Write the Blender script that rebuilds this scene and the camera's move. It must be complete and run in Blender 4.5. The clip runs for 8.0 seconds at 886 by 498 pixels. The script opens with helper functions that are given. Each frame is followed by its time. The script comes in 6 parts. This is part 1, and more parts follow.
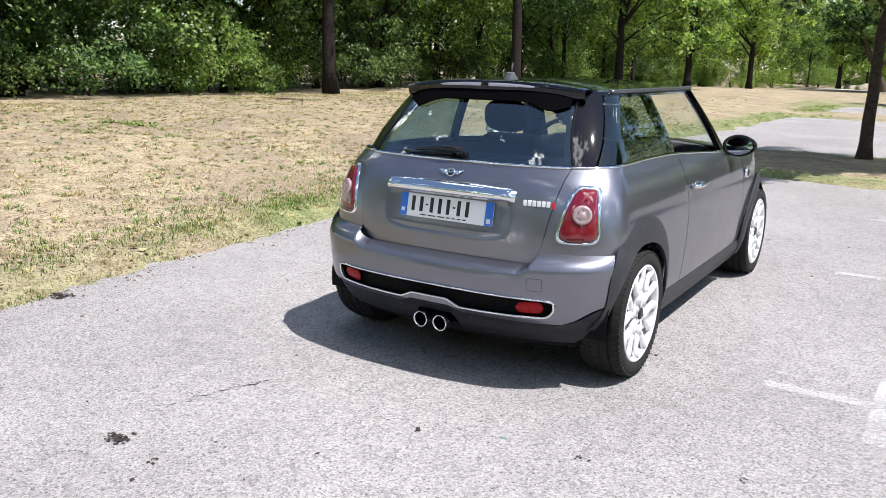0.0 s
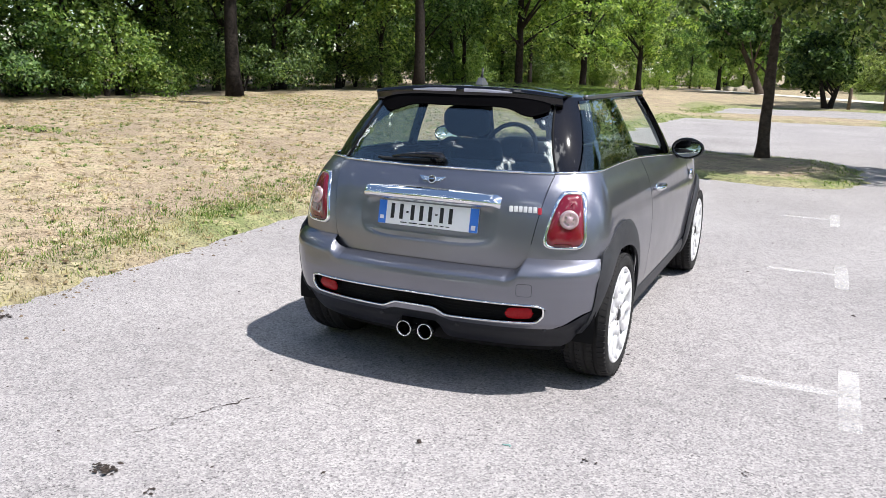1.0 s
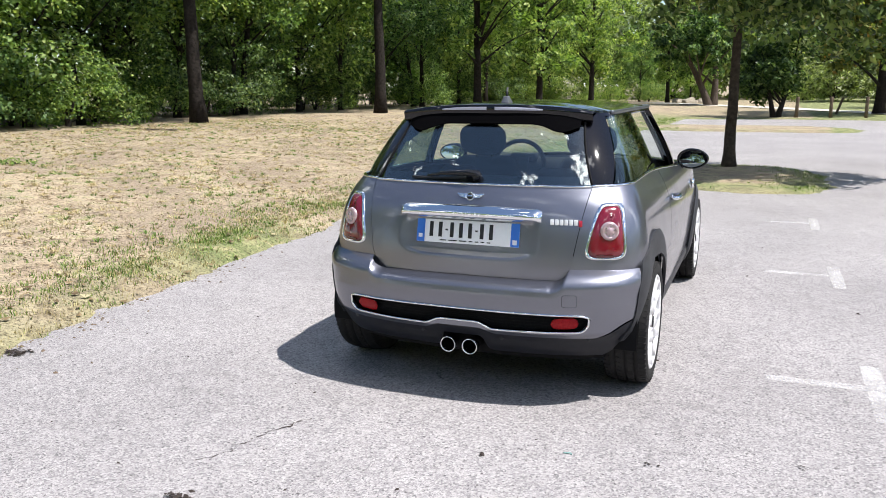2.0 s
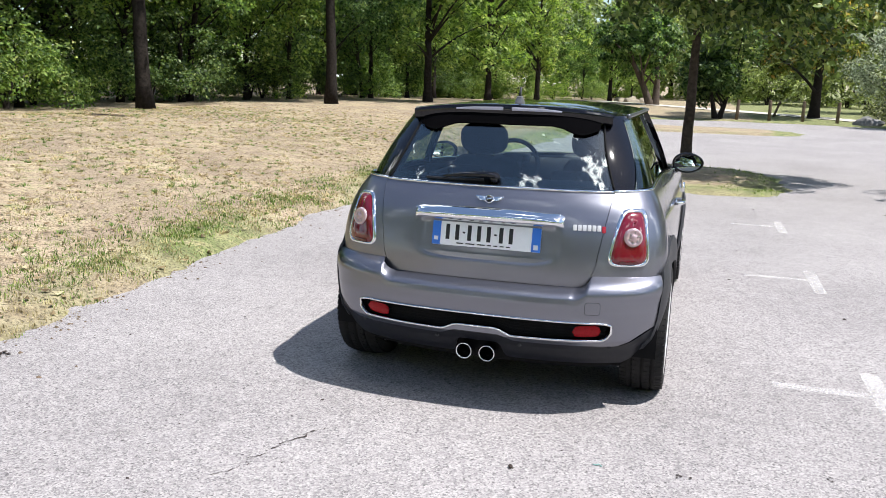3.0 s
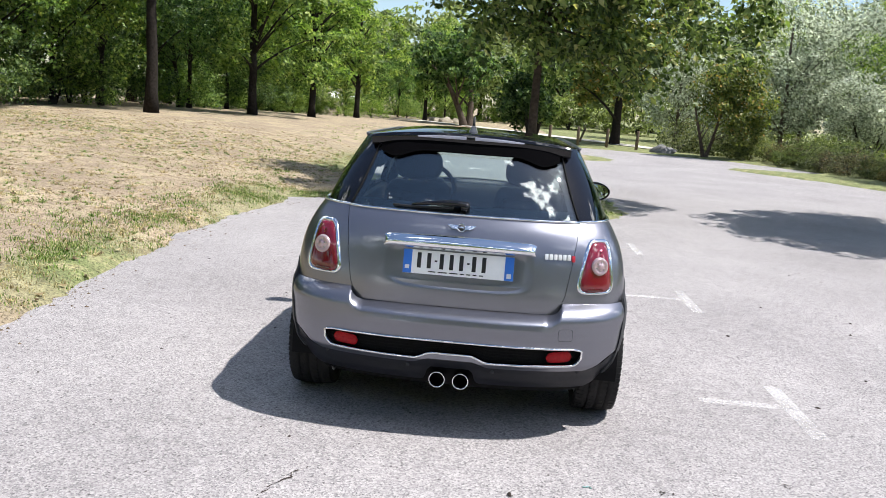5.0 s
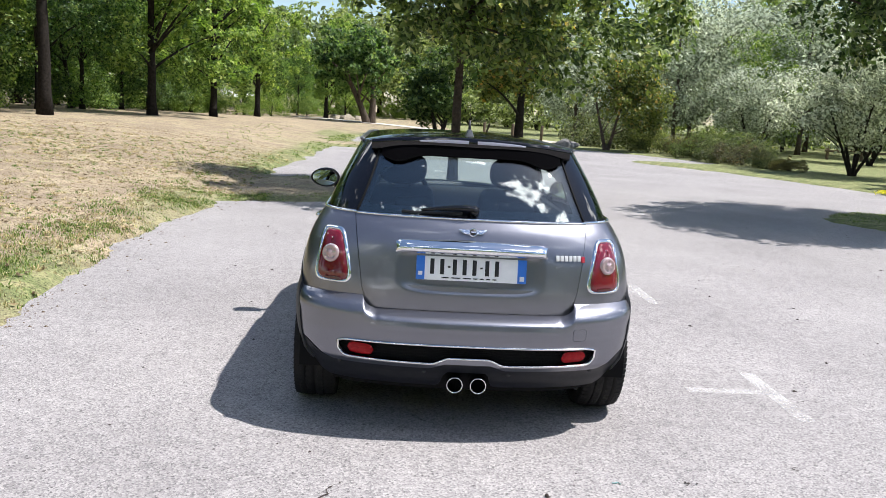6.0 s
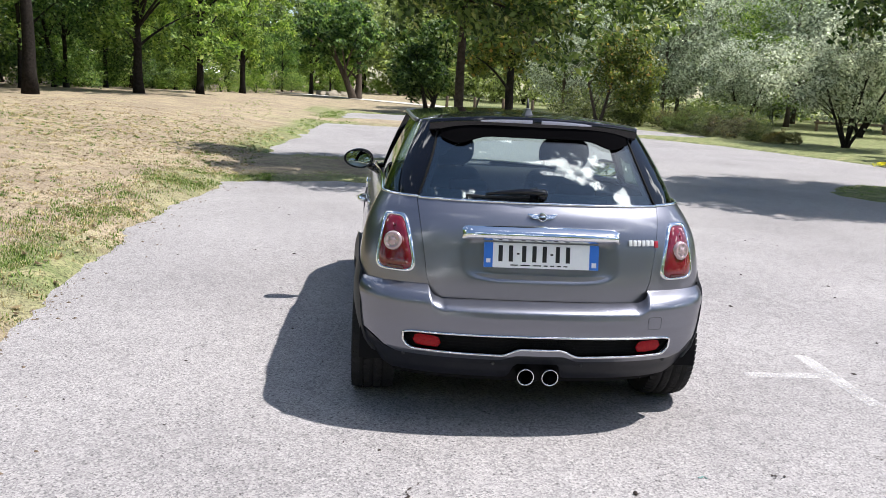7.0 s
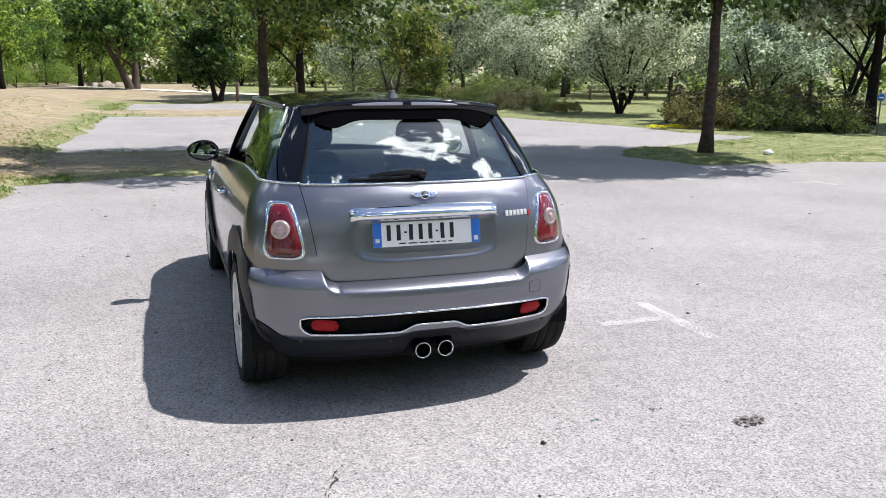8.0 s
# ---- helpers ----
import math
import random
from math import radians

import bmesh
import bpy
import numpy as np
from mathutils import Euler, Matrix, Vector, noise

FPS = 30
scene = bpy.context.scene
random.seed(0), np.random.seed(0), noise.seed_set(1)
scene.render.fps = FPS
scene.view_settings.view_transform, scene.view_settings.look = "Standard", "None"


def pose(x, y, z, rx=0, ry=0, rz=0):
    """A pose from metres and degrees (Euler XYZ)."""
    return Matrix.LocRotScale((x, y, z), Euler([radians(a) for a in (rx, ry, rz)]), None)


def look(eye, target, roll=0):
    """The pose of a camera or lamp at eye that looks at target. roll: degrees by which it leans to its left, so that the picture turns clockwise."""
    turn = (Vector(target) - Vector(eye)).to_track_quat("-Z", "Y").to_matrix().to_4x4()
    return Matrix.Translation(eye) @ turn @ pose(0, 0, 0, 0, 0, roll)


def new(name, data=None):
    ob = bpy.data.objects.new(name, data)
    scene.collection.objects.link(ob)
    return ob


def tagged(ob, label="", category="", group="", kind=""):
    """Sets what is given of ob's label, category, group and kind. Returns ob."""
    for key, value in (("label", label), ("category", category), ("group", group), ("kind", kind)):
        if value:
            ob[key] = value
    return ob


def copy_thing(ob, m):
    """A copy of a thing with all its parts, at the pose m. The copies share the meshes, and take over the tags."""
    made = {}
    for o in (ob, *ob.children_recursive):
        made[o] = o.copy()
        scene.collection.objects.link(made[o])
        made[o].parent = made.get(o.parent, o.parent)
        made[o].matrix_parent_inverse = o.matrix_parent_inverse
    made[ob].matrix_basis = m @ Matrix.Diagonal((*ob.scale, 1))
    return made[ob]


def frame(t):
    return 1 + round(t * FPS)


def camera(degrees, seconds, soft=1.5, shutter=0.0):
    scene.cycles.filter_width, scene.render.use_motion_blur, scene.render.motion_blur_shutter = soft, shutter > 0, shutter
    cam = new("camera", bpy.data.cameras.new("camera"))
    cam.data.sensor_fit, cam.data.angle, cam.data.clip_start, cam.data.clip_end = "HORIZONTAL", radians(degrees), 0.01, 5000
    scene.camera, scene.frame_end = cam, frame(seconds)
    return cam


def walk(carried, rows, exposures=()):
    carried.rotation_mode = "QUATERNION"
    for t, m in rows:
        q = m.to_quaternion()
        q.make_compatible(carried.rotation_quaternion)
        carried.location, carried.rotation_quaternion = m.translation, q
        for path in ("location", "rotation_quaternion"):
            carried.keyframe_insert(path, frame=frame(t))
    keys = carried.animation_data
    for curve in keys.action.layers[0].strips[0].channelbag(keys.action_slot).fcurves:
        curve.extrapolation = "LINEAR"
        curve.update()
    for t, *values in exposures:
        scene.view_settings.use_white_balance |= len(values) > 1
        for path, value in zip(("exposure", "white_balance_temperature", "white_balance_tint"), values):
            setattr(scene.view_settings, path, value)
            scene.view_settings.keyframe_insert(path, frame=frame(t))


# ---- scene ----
cam = camera(57.6, 8.0, soft=0.4)
PATH = [
    (0, (2.023, -3.086, 1.475), (0.972, -1.445, 1.024), 1.1),
    (0.5, (1.814, -3.167, 1.470), (0.858, -1.469, 1.021), 1.1),
    (1, (1.646, -3.245, 1.485), (0.818, -1.479, 1.043), 1.3),
    (1.5, (1.460, -3.397, 1.494), (0.700, -1.595, 1.075), 0.3),
    (1.7, (1.402, -3.457, 1.484), (0.655, -1.647, 1.078), -0.0),
    (2.8, (0.987, -3.477, 1.491), (0.330, -1.630, 1.094), 0.3),
    (3, (0.911, -3.477, 1.508), (0.324, -1.610, 1.096), 1.5),
    (3.5, (0.738, -3.587, 1.522), (0.389, -1.662, 1.105), 2.8),
    (4, (0.547, -3.665, 1.531), (0.282, -1.722, 1.141), 3.2),
    (4.2, (0.524, -3.661, 1.532), (0.258, -1.717, 1.148), 3.3),
    (5.3, (-0.033, -3.599, 1.533), (-0.047, -1.629, 1.189), 4.1),
    (5.5, (-0.145, -3.618, 1.561), (-0.079, -1.651, 1.205), 3.8),
    (6, (-0.373, -3.596, 1.538), (-0.252, -1.629, 1.193), 3.5),
    (6.5, (-0.582, -3.465, 1.538), (-0.433, -1.508, 1.156), 2.7),
    (7, (-0.740, -3.383, 1.533), (-0.577, -1.431, 1.131), 3.0),
    (7.5, (-0.939, -3.416, 1.555), (-0.365, -1.548, 1.132), 2.5),
    (8, (-1.149, -3.387, 1.529), (-0.503, -1.543, 1.099), 0.7),
]
walk(cam, [(t, look(eye, target, roll)) for t, eye, target, roll in PATH], exposures=[(0, 0.76), (4.2, 0.76), (6.0, 0.73), (8.0, 0.69)])

# ---- world, sun, exposure ----
SUN_WAY = Vector((0.535, 0.02, 1.0)).normalized()
SUN_EL, SUN_AZ = math.asin(SUN_WAY.z), math.atan2(SUN_WAY.x, SUN_WAY.y)
world = bpy.data.worlds.new("sky")
scene.world = world
world.use_nodes = True
wt = world.node_tree
wt.nodes.clear()
w_out = wt.nodes.new("ShaderNodeOutputWorld")
w_bg = wt.nodes.new("ShaderNodeBackground")
w_sky = wt.nodes.new("ShaderNodeTexSky")
w_sky.sky_type, w_sky.sun_disc = "NISHITA", False
w_sky.sun_elevation, w_sky.sun_rotation = SUN_EL, SUN_AZ
w_sky.dust_density, w_sky.ozone_density = 0.45, 1.4
w_co = wt.nodes.new("ShaderNodeTexCoord")
w_map = wt.nodes.new("ShaderNodeMapping")
w_map.inputs["Scale"].default_value = (1.0, 1.0, 1.6)
w_map.inputs["Location"].default_value = (0.35, 0.2, 0.1)
w_noise = wt.nodes.new("ShaderNodeTexNoise")
w_noise.inputs["Scale"].default_value = 4.6
w_noise.inputs["Detail"].default_value = 12.0
w_noise.inputs["Roughness"].default_value = 0.55
w_ramp = wt.nodes.new("ShaderNodeValToRGB")
w_ramp.color_ramp.elements[0].position = 0.58
w_ramp.color_ramp.elements[1].position = 0.63
w_mix = wt.nodes.new("ShaderNodeMixRGB")
w_mix.inputs[2].default_value = (38.0, 38.5, 39.5, 1)
wt.links.new(w_co.outputs["Generated"], w_map.inputs["Vector"])
wt.links.new(w_map.outputs[0], w_noise.inputs["Vector"])
w_dot = wt.nodes.new("ShaderNodeVectorMath")
w_dot.operation = "DOT_PRODUCT"
w_dot.inputs[1].default_value = Vector((0.36, -0.26, 0.90)).normalized()
w_near = wt.nodes.new("ShaderNodeMapRange")
w_near.inputs["From Min"].default_value, w_near.inputs["From Max"].default_value = 0.86, 0.985
w_near.inputs["To Min"].default_value, w_near.inputs["To Max"].default_value = -0.030, 0.034
w_add = wt.nodes.new("ShaderNodeMath")
wt.links.new(w_co.outputs["Generated"], w_dot.inputs[0])
wt.links.new(w_dot.outputs["Value"], w_near.inputs["Value"])
wt.links.new(w_noise.outputs[0], w_add.inputs[0])
wt.links.new(w_near.outputs[0], w_add.inputs[1])
wt.links.new(w_add.outputs[0], w_ramp.inputs[0])
wt.links.new(w_ramp.outputs[0], w_mix.inputs[0])
wt.links.new(w_sky.outputs[0], w_mix.inputs[1])
wt.links.new(w_mix.outputs[0], w_bg.inputs["Color"])
w_bg.inputs["Strength"].default_value = 0.096
wt.links.new(w_bg.outputs[0], w_out.inputs["Surface"])

sun = new("sun", bpy.data.lights.new("sun", "SUN"))
sun.data.energy, sun.data.angle, sun.data.color = 5.0, radians(0.55), (1.0, 0.965, 0.925)
sun.matrix_world = look(SUN_WAY * 50, (0, 0, 0))

# ---- materials ----
def material(name, base=(0.5, 0.5, 0.5), rough=0.5, metal=0.0, coat=0.0, spec=0.5):
    m = bpy.data.materials.new(name)
    m.use_nodes = True
    b = m.node_tree.nodes["Principled BSDF"]
    b.inputs["Base Color"].default_value = (*base, 1)
    b.inputs["Roughness"].default_value = rough
    b.inputs["Metallic"].default_value = metal
    b.inputs["Coat Weight"].default_value = coat
    b.inputs["Coat Roughness"].default_value = 0.03
    b.inputs["Specular IOR Level"].default_value = spec
    return m


def node(m, kind, **values):
    n = m.node_tree.nodes.new(kind)
    for k, v in values.items():
        n.inputs[k].default_value = v
    return n


def link(m, a, b):
    m.node_tree.links.new(a, b)


def bsdf(m):
    return m.node_tree.nodes["Principled BSDF"]


def coords(m, scale=1.0, stretch=(1, 1, 1)):
    c = m.node_tree.nodes.new("ShaderNodeTexCoord")
    mp = m.node_tree.nodes.new("ShaderNodeMapping")
    mp.inputs["Scale"].default_value = [scale * s for s in stretch]
    link(m, c.outputs["Object"], mp.inputs["Vector"])
    return mp.outputs[0]


def noise_of(m, vec, scale, detail=4.0, rough=0.55):
    n = node(m, "ShaderNodeTexNoise", Scale=scale, Detail=detail, Roughness=rough)
    link(m, vec, n.inputs["Vector"])
    return n.outputs[0]


def ramp(m, fac, stops):
    r = m.node_tree.nodes.new("ShaderNodeValToRGB")
    e = r.color_ramp.elements
    while len(e) < len(stops):
        e.new(0.5)
    for el, (p, c) in zip(e, stops):
        el.position, el.color = p, (c if len(c) == 4 else (*c, 1))
    link(m, fac, r.inputs[0])
    return r.outputs[0]


def mix(m, fac, a, b, kind="MIX"):
    n = m.node_tree.nodes.new("ShaderNodeMixRGB")
    n.blend_type = kind
    for sock, v in ((0, fac), (1, a), (2, b)):
        if isinstance(v, (int, float)):
            n.inputs[sock].default_value = v
        elif isinstance(v, tuple):
            n.inputs[sock].default_value = (*v, 1)
        else:
            link(m, v, n.inputs[sock])
    return n.outputs[0]


def bump(m, height, strength=0.3, dist=0.01):
    n = node(m, "ShaderNodeBump", Strength=strength, Distance=dist)
    link(m, height, n.inputs["Height"])
    link(m, n.outputs[0], bsdf(m).inputs["Normal"])


def mottled(name, a, b, scale, rough=0.7, metal=0.0, bump_s=0.3, dist=0.004, coat=0.0, spec=0.5):
    """Two shades of one colour at two scales, with fine relief."""
    m = material(name, a, rough, metal, coat, spec)
    v = coords(m)
    big = noise_of(m, v, scale, 5)
    small = noise_of(m, v, scale * 9, 3)
    f = mix(m, 0.4, big, small)
    c = ramp(m, f, [(0.35, a), (0.65, b)])
    link(m, c, bsdf(m).inputs["Base Color"])
    bump(m, small, bump_s, dist)
    return m


def paint_material():
    m = material("grey_metallic_paint", (0.14, 0.14, 0.15), 0.26, 0.85, 1.0)
    v = coords(m)
    fl = noise_of(m, v, 900, 2)
    dust = noise_of(m, v, 5, 6)
    bsdf(m).inputs["Coat Roughness"].default_value = 0.09
    bsdf(m).inputs["Specular Tint"].default_value = (0.30, 0.30, 0.33, 1)
    c = ramp(m, fl, [(0.3, (0.152, 0.156, 0.186)), (0.7, (0.230, 0.235, 0.278))])
    link(m, c, bsdf(m).inputs["Base Color"])
    r = ramp(m, dust, [(0.3, (0.29, 0.29, 0.29)), (0.75, (0.35, 0.35, 0.35))])
    link(m, r, bsdf(m).inputs["Roughness"])
    return m


def glass_material(name, tint, alpha):
    """Thin tinted pane: part clear, part glossy."""
    m = bpy.data.materials.new(name)
    m.use_nodes = True
    t = m.node_tree
    t.nodes.clear()
    out = t.nodes.new("ShaderNodeOutputMaterial")
    tr = t.nodes.new("ShaderNodeBsdfTransparent")
    tr.inputs[0].default_value = (*tint, 1)
    gl = t.nodes.new("ShaderNodeBsdfGlossy")
    gl.inputs["Roughness"].default_value = 0.012
    lw = t.nodes.new("ShaderNodeLayerWeight")
    lw.inputs["Blend"].default_value = 0.5
    pw = t.nodes.new("ShaderNodeMath")
    pw.operation = "POWER"
    pw.inputs[1].default_value = 4.0
    t.links.new(lw.outputs["Facing"], pw.inputs[0])
    fr = t.nodes.new("ShaderNodeMath")
    fr.operation = "MULTIPLY_ADD"
    fr.inputs[1].default_value, fr.inputs[2].default_value = 0.85, alpha
    t.links.new(pw.outputs[0], fr.inputs[0])
    mx = t.nodes.new("ShaderNodeMixShader")
    t.links.new(fr.outputs[0], mx.inputs[0])
    t.links.new(tr.outputs[0], mx.inputs[1])
    t.links.new(gl.outputs[0], mx.inputs[2])
    t.links.new(mx.outputs[0], out.inputs[0])
    return m


def leaf_material(name, dark, light, odd, trans=0.52, glow=(1.25, 1.36, 0.55), rough=0.42, spec=0.30):
    m = material(name, dark, rough, 0, 0, spec)
    g = m.node_tree.nodes.new("ShaderNodeNewGeometry")
    c = ramp(m, g.outputs["Random Per Island"], [(0.0, tuple(0.7 * q for q in dark)), (0.3, dark), (0.62, light), (0.88, light), (1.0, odd)])
    inf = m.node_tree.nodes.new("ShaderNodeObjectInfo")
    tone = ramp(m, inf.outputs["Random"], [(0.0, (0.72, 0.80, 0.72)), (1.0, (1.15, 1.1, 0.95))])
    c2 = mix(m, 1.0, c, tone, "MULTIPLY")
    link(m, c2, bsdf(m).inputs["Base Color"])
    tl = m.node_tree.nodes.new("ShaderNodeBsdfTranslucent")
    warm = mix(m, 1.0, c2, glow, "MULTIPLY")
    link(m, warm, tl.inputs[0])
    mx = m.node_tree.nodes.new("ShaderNodeMixShader")
    mx.inputs[0].default_value = trans
    out = m.node_tree.nodes["Material Output"]
    link(m, bsdf(m).outputs[0], mx.inputs[1])
    link(m, tl.outputs[0], mx.inputs[2])
    link(m, mx.outputs[0], out.inputs[0])
    return m


def m_noise_colour(m, vec, scale):
    n = node(m, "ShaderNodeTexNoise", Scale=scale, Detail=2.0)
    link(m, vec, n.inputs["Vector"])
    return n.outputs["Color"]


def asphalt_material():
    m = material("bleached_asphalt", (0.3, 0.29, 0.29), 0.9, 0.0, 0.0, 0.3)
    v = coords(m)
    vor = node(m, "ShaderNodeTexVoronoi", Scale=105.0)
    link(m, v, vor.inputs["Vector"])
    fine = noise_of(m, v, 130, 3, 0.6)
    mid = noise_of(m, v, 9, 5)
    big = noise_of(m, v, 0.55, 5)
    stone = ramp(m, vor.outputs["Color"], [(0.0, (0.160, 0.155, 0.160)), (0.35, (0.290, 0.281, 0.286)), (1.0, (0.452, 0.437, 0.432))])
    pits = ramp(m, fine, [(0.36, (0.20, 0.19, 0.20)), (0.45, (1, 1, 1))])
    c = mix(m, 0.7, stone, pits, "MULTIPLY")
    vor2 = node(m, "ShaderNodeTexVoronoi", Scale=70.0)
    jit = mix(m, 0.012, v, m_noise_colour(m, v, 90), "ADD")
    link(m, jit, vor2.inputs["Vector"])
    sep = m.node_tree.nodes.new("ShaderNodeSeparateColor")
    link(m, vor2.outputs["Color"], sep.inputs[0])
    pick = ramp(m, sep.outputs[0], [(0.90, (0, 0, 0)), (0.97, (0.75, 0.75, 0.75))])
    spot = ramp(m, vor2.outputs["Distance"], [(0.30, (1, 1, 1)), (0.48, (0, 0, 0))])
    c = mix(m, mix(m, 1.0, pick, spot, "MULTIPLY"), c, (0.055, 0.050, 0.052))
    tone = ramp(m, big, [(0.3, (0.72, 0.70, 0.705)), (0.7, (0.95, 0.93, 0.93))])
    c = mix(m, 1.0, c, tone, "MULTIPLY")
    tone2 = ramp(m, mid, [(0.3, (0.9, 0.9, 0.9)), (0.7, (1.05, 1.05, 1.05))])
    c = mix(m, 1.0, c, tone2, "MULTIPLY")
    link(m, c, bsdf(m).inputs["Base Color"])
    h = mix(m, 0.5, vor.outputs["Distance"], fine)
    bump(m, h, 0.55, 0.006)
    return m


def grass_ground_material():
    """Dry straw-coloured grass with bare earth, and green along the kerbless edge and on the islands."""
    m = material("dry_grass_ground", (0.3, 0.25, 0.13), 0.95, 0, 0, 0.2)
    v = coords(m)
    big = noise_of(m, v, 0.35, 6, 0.6)
    mid = noise_of(m, v, 4.5, 9, 0.72)
    fine = noise_of(m, v, 38, 4, 0.7)
    straw = ramp(m, mid, [(0.34, (0.12, 0.088, 0.06)), (0.43, (0.305, 0.24, 0.16)), (0.54, (0.390, 0.325, 0.232)), (0.63, (0.25, 0.245, 0.115))])
    dirt = ramp(m, noise_of(m, v, 1.1, 8, 0.7), [(0.42, (0, 0, 0)), (0.58, (1, 1, 1))])
    straw = mix(m, mix(m, 1.0, dirt, (0.88, 0.88, 0.88), "MULTIPLY"), straw, (0.245, 0.195, 0.145))
    green = ramp(m, mid, [(0.3, (0.10, 0.095, 0.055)), (0.50, (0.165, 0.195, 0.080)), (0.66, (0.33, 0.29, 0.17))])
    at = m.node_tree.nodes.new("ShaderNodeAttribute")
    at.attribute_name = "lush"
    f = mix(m, 0.55, at.outputs["Fac"], big, "ADD")
    f = ramp(m, f, [(0.52, (0, 0, 0)), (1.05, (1, 1, 1))])
    c = mix(m, f, straw, green)
    dk = ramp(m, fine, [(0.36, (0.22, 0.20, 0.18)), (0.50, (1, 1, 1)), (0.70, (1.3, 1.27, 1.16))])
    c = mix(m, 0.85, c, dk, "MULTIPLY")
    link(m, c, bsdf(m).inputs["Base Color"])
    bump(m, mix(m, 0.5, fine, mid), 0.9, 0.03)
    return m


def worn_paint_material():
    m = material("worn_white_road_paint", (0.72, 0.71, 0.70), 0.8)
    v = coords(m)
    f = ramp(m, mix(m, 0.5, noise_of(m, v, 90, 4, 0.7), noise_of(m, v, 5, 4)), [(0.36, (0, 0, 0)), (0.58, (1, 1, 1))])
    tr = m.node_tree.nodes.new("ShaderNodeBsdfTransparent")
    mx = m.node_tree.nodes.new("ShaderNodeMixShader")
    keep = mix(m, 1.0, f, (0.35, 0.35, 0.35), "MULTIPLY")
    link(m, keep, mx.inputs[0])
    link(m, tr.outputs[0], mx.inputs[1])
    link(m, bsdf(m).outputs[0], mx.inputs[2])
    link(m, mx.outputs[0], m.node_tree.nodes["Material Output"].inputs[0])
    return m


PAINT = paint_material()
BLACK_GLOSS = material("gloss_black_paint", (0.004, 0.004, 0.006), 0.04, 0.0, 0.0, 0.5)
INNER = material("dark_inner_shell", (0.008, 0.008, 0.009), 0.7, 0.0, 0.0, 0.08)
PLASTIC = mottled("dark_grey_plastic", (0.020, 0.021, 0.025), (0.034, 0.035, 0.040), 30, 0.55, bump_s=0.15, dist=0.001, spec=0.35)
# darker, bluer than the arch trim: the shaded ground's reflection put into the colour
VALANCE = mottled("shaded_valance_plastic", (0.008, 0.009, 0.013), (0.015, 0.016, 0.022), 30, 0.45, bump_s=0.1, dist=0.001, spec=0.3)
# near-zero black without gloss: the shade under the spoiler as a colour
SHADE_BLACK = material("shade_black_underside", (0.003, 0.003, 0.0035), 0.9, 0.0, 0.0, 0.0)
GREY_PLASTIC = mottled("grey_plastic", (0.11, 0.115, 0.13), (0.16, 0.165, 0.18), 30, 0.3, 0.3, 0.1, 0.001)
CHROME = material("chrome", (0.82, 0.83, 0.85), 0.06, 1.0)
SATIN = mottled("satin_silver_trim", (0.50, 0.51, 0.53), (0.60, 0.61, 0.63), 12, 0.25, 0.9, 0.05, 0.0005)
RUBBER = mottled("black_tyre_rubber", (0.011, 0.011, 0.012), (0.022, 0.021, 0.021), 25, 0.8, bump_s=0.4, dist=0.002, spec=0.25)
RIM = mottled("silver_white_wheel_paint", (0.66, 0.66, 0.68), (0.76, 0.76, 0.78), 6, 0.3, 0.25, 0.05, 0.0005, 0.6)
MESH_BLACK = mottled("black_grille_mesh", (0.006, 0.006, 0.007), (0.014, 0.014, 0.015), 200, 0.6, bump_s=0.8, dist=0.004, spec=0.15)
GLASS_REAR = glass_material("tinted_rear_glass", (0.86, 0.93, 0.92), 0.125)
GLASS_CLEAR = glass_material("clear_windscreen_glass", (0.95, 0.98, 0.96), 0.035)
GLASS_SIDE = glass_material("tinted_side_glass", (0.64, 0.74, 0.70), 0.10)
RED_LENS = material("red_lamp_lens", (0.135, 0.002, 0.010), 0.10, 0.0, 1.0)
DRIP = mottled("dark_satin_rail", (0.16, 0.165, 0.18), (0.22, 0.225, 0.24), 12, 0.3, 0.9, 0.05, 0.0005)
RED_DARK = material("deep_red_lens", (0.07, 0.002, 0.006), 0.10, 0.0, 1.0)
REFLECTOR = mottled("red_reflector", (0.20, 0.002, 0.006), (0.42, 0.012, 0.016), 120, 0.25, bump_s=0.4, dist=0.002, spec=0.2)
CLEAR_LENS = material("clear_lamp_centre", (0.50, 0.36, 0.37), 0.12, 0.5, 1.0)
PALE_LENS = material("pale_lamp_lens", (0.42, 0.42, 0.52), 0.25, 0.0, 1.0)
PLATE_WHITE = mottled("white_plate", (0.84, 0.85, 0.86), (0.90, 0.90, 0.91), 20, 0.4, bump_s=0.05, dist=0.0005)
PLATE_BLUE = material("blue_plate_band", (0.03, 0.17, 0.62), 0.4)
INK = material("black_print", (0.01, 0.01, 0.012), 0.5)
WHITE_INK = material("white_print", (0.75, 0.77, 0.8), 0.5)
SEAT = mottled("dark_seat_cloth", (0.010, 0.010, 0.012), (0.022, 0.022, 0.025), 60, 0.9, bump_s=0.4, dist=0.002, spec=0.10)
DASH = mottled("dark_dashboard_plastic", (0.018, 0.018, 0.020), (0.030, 0.030, 0.033), 40, 0.7, bump_s=0.3, dist=0.001, spec=0.15)
CREAM = mottled("light_grey_headlining", (0.50, 0.49, 0.46), (0.58, 0.57, 0.54), 50, 0.95, bump_s=0.2, dist=0.001)
MIRROR = material("mirror_glass", (0.75, 0.77, 0.8), 0.02, 1.0)
RED_PAINT = material("red_enamel", (0.38, 0.02, 0.04), 0.2, 0.0, 1.0)
BRAKE = mottled("brake_disc_steel", (0.20, 0.19, 0.18), (0.30, 0.28, 0.27), 30, 0.4, 0.9, 0.1, 0.001)
ASPHALT = asphalt_material()
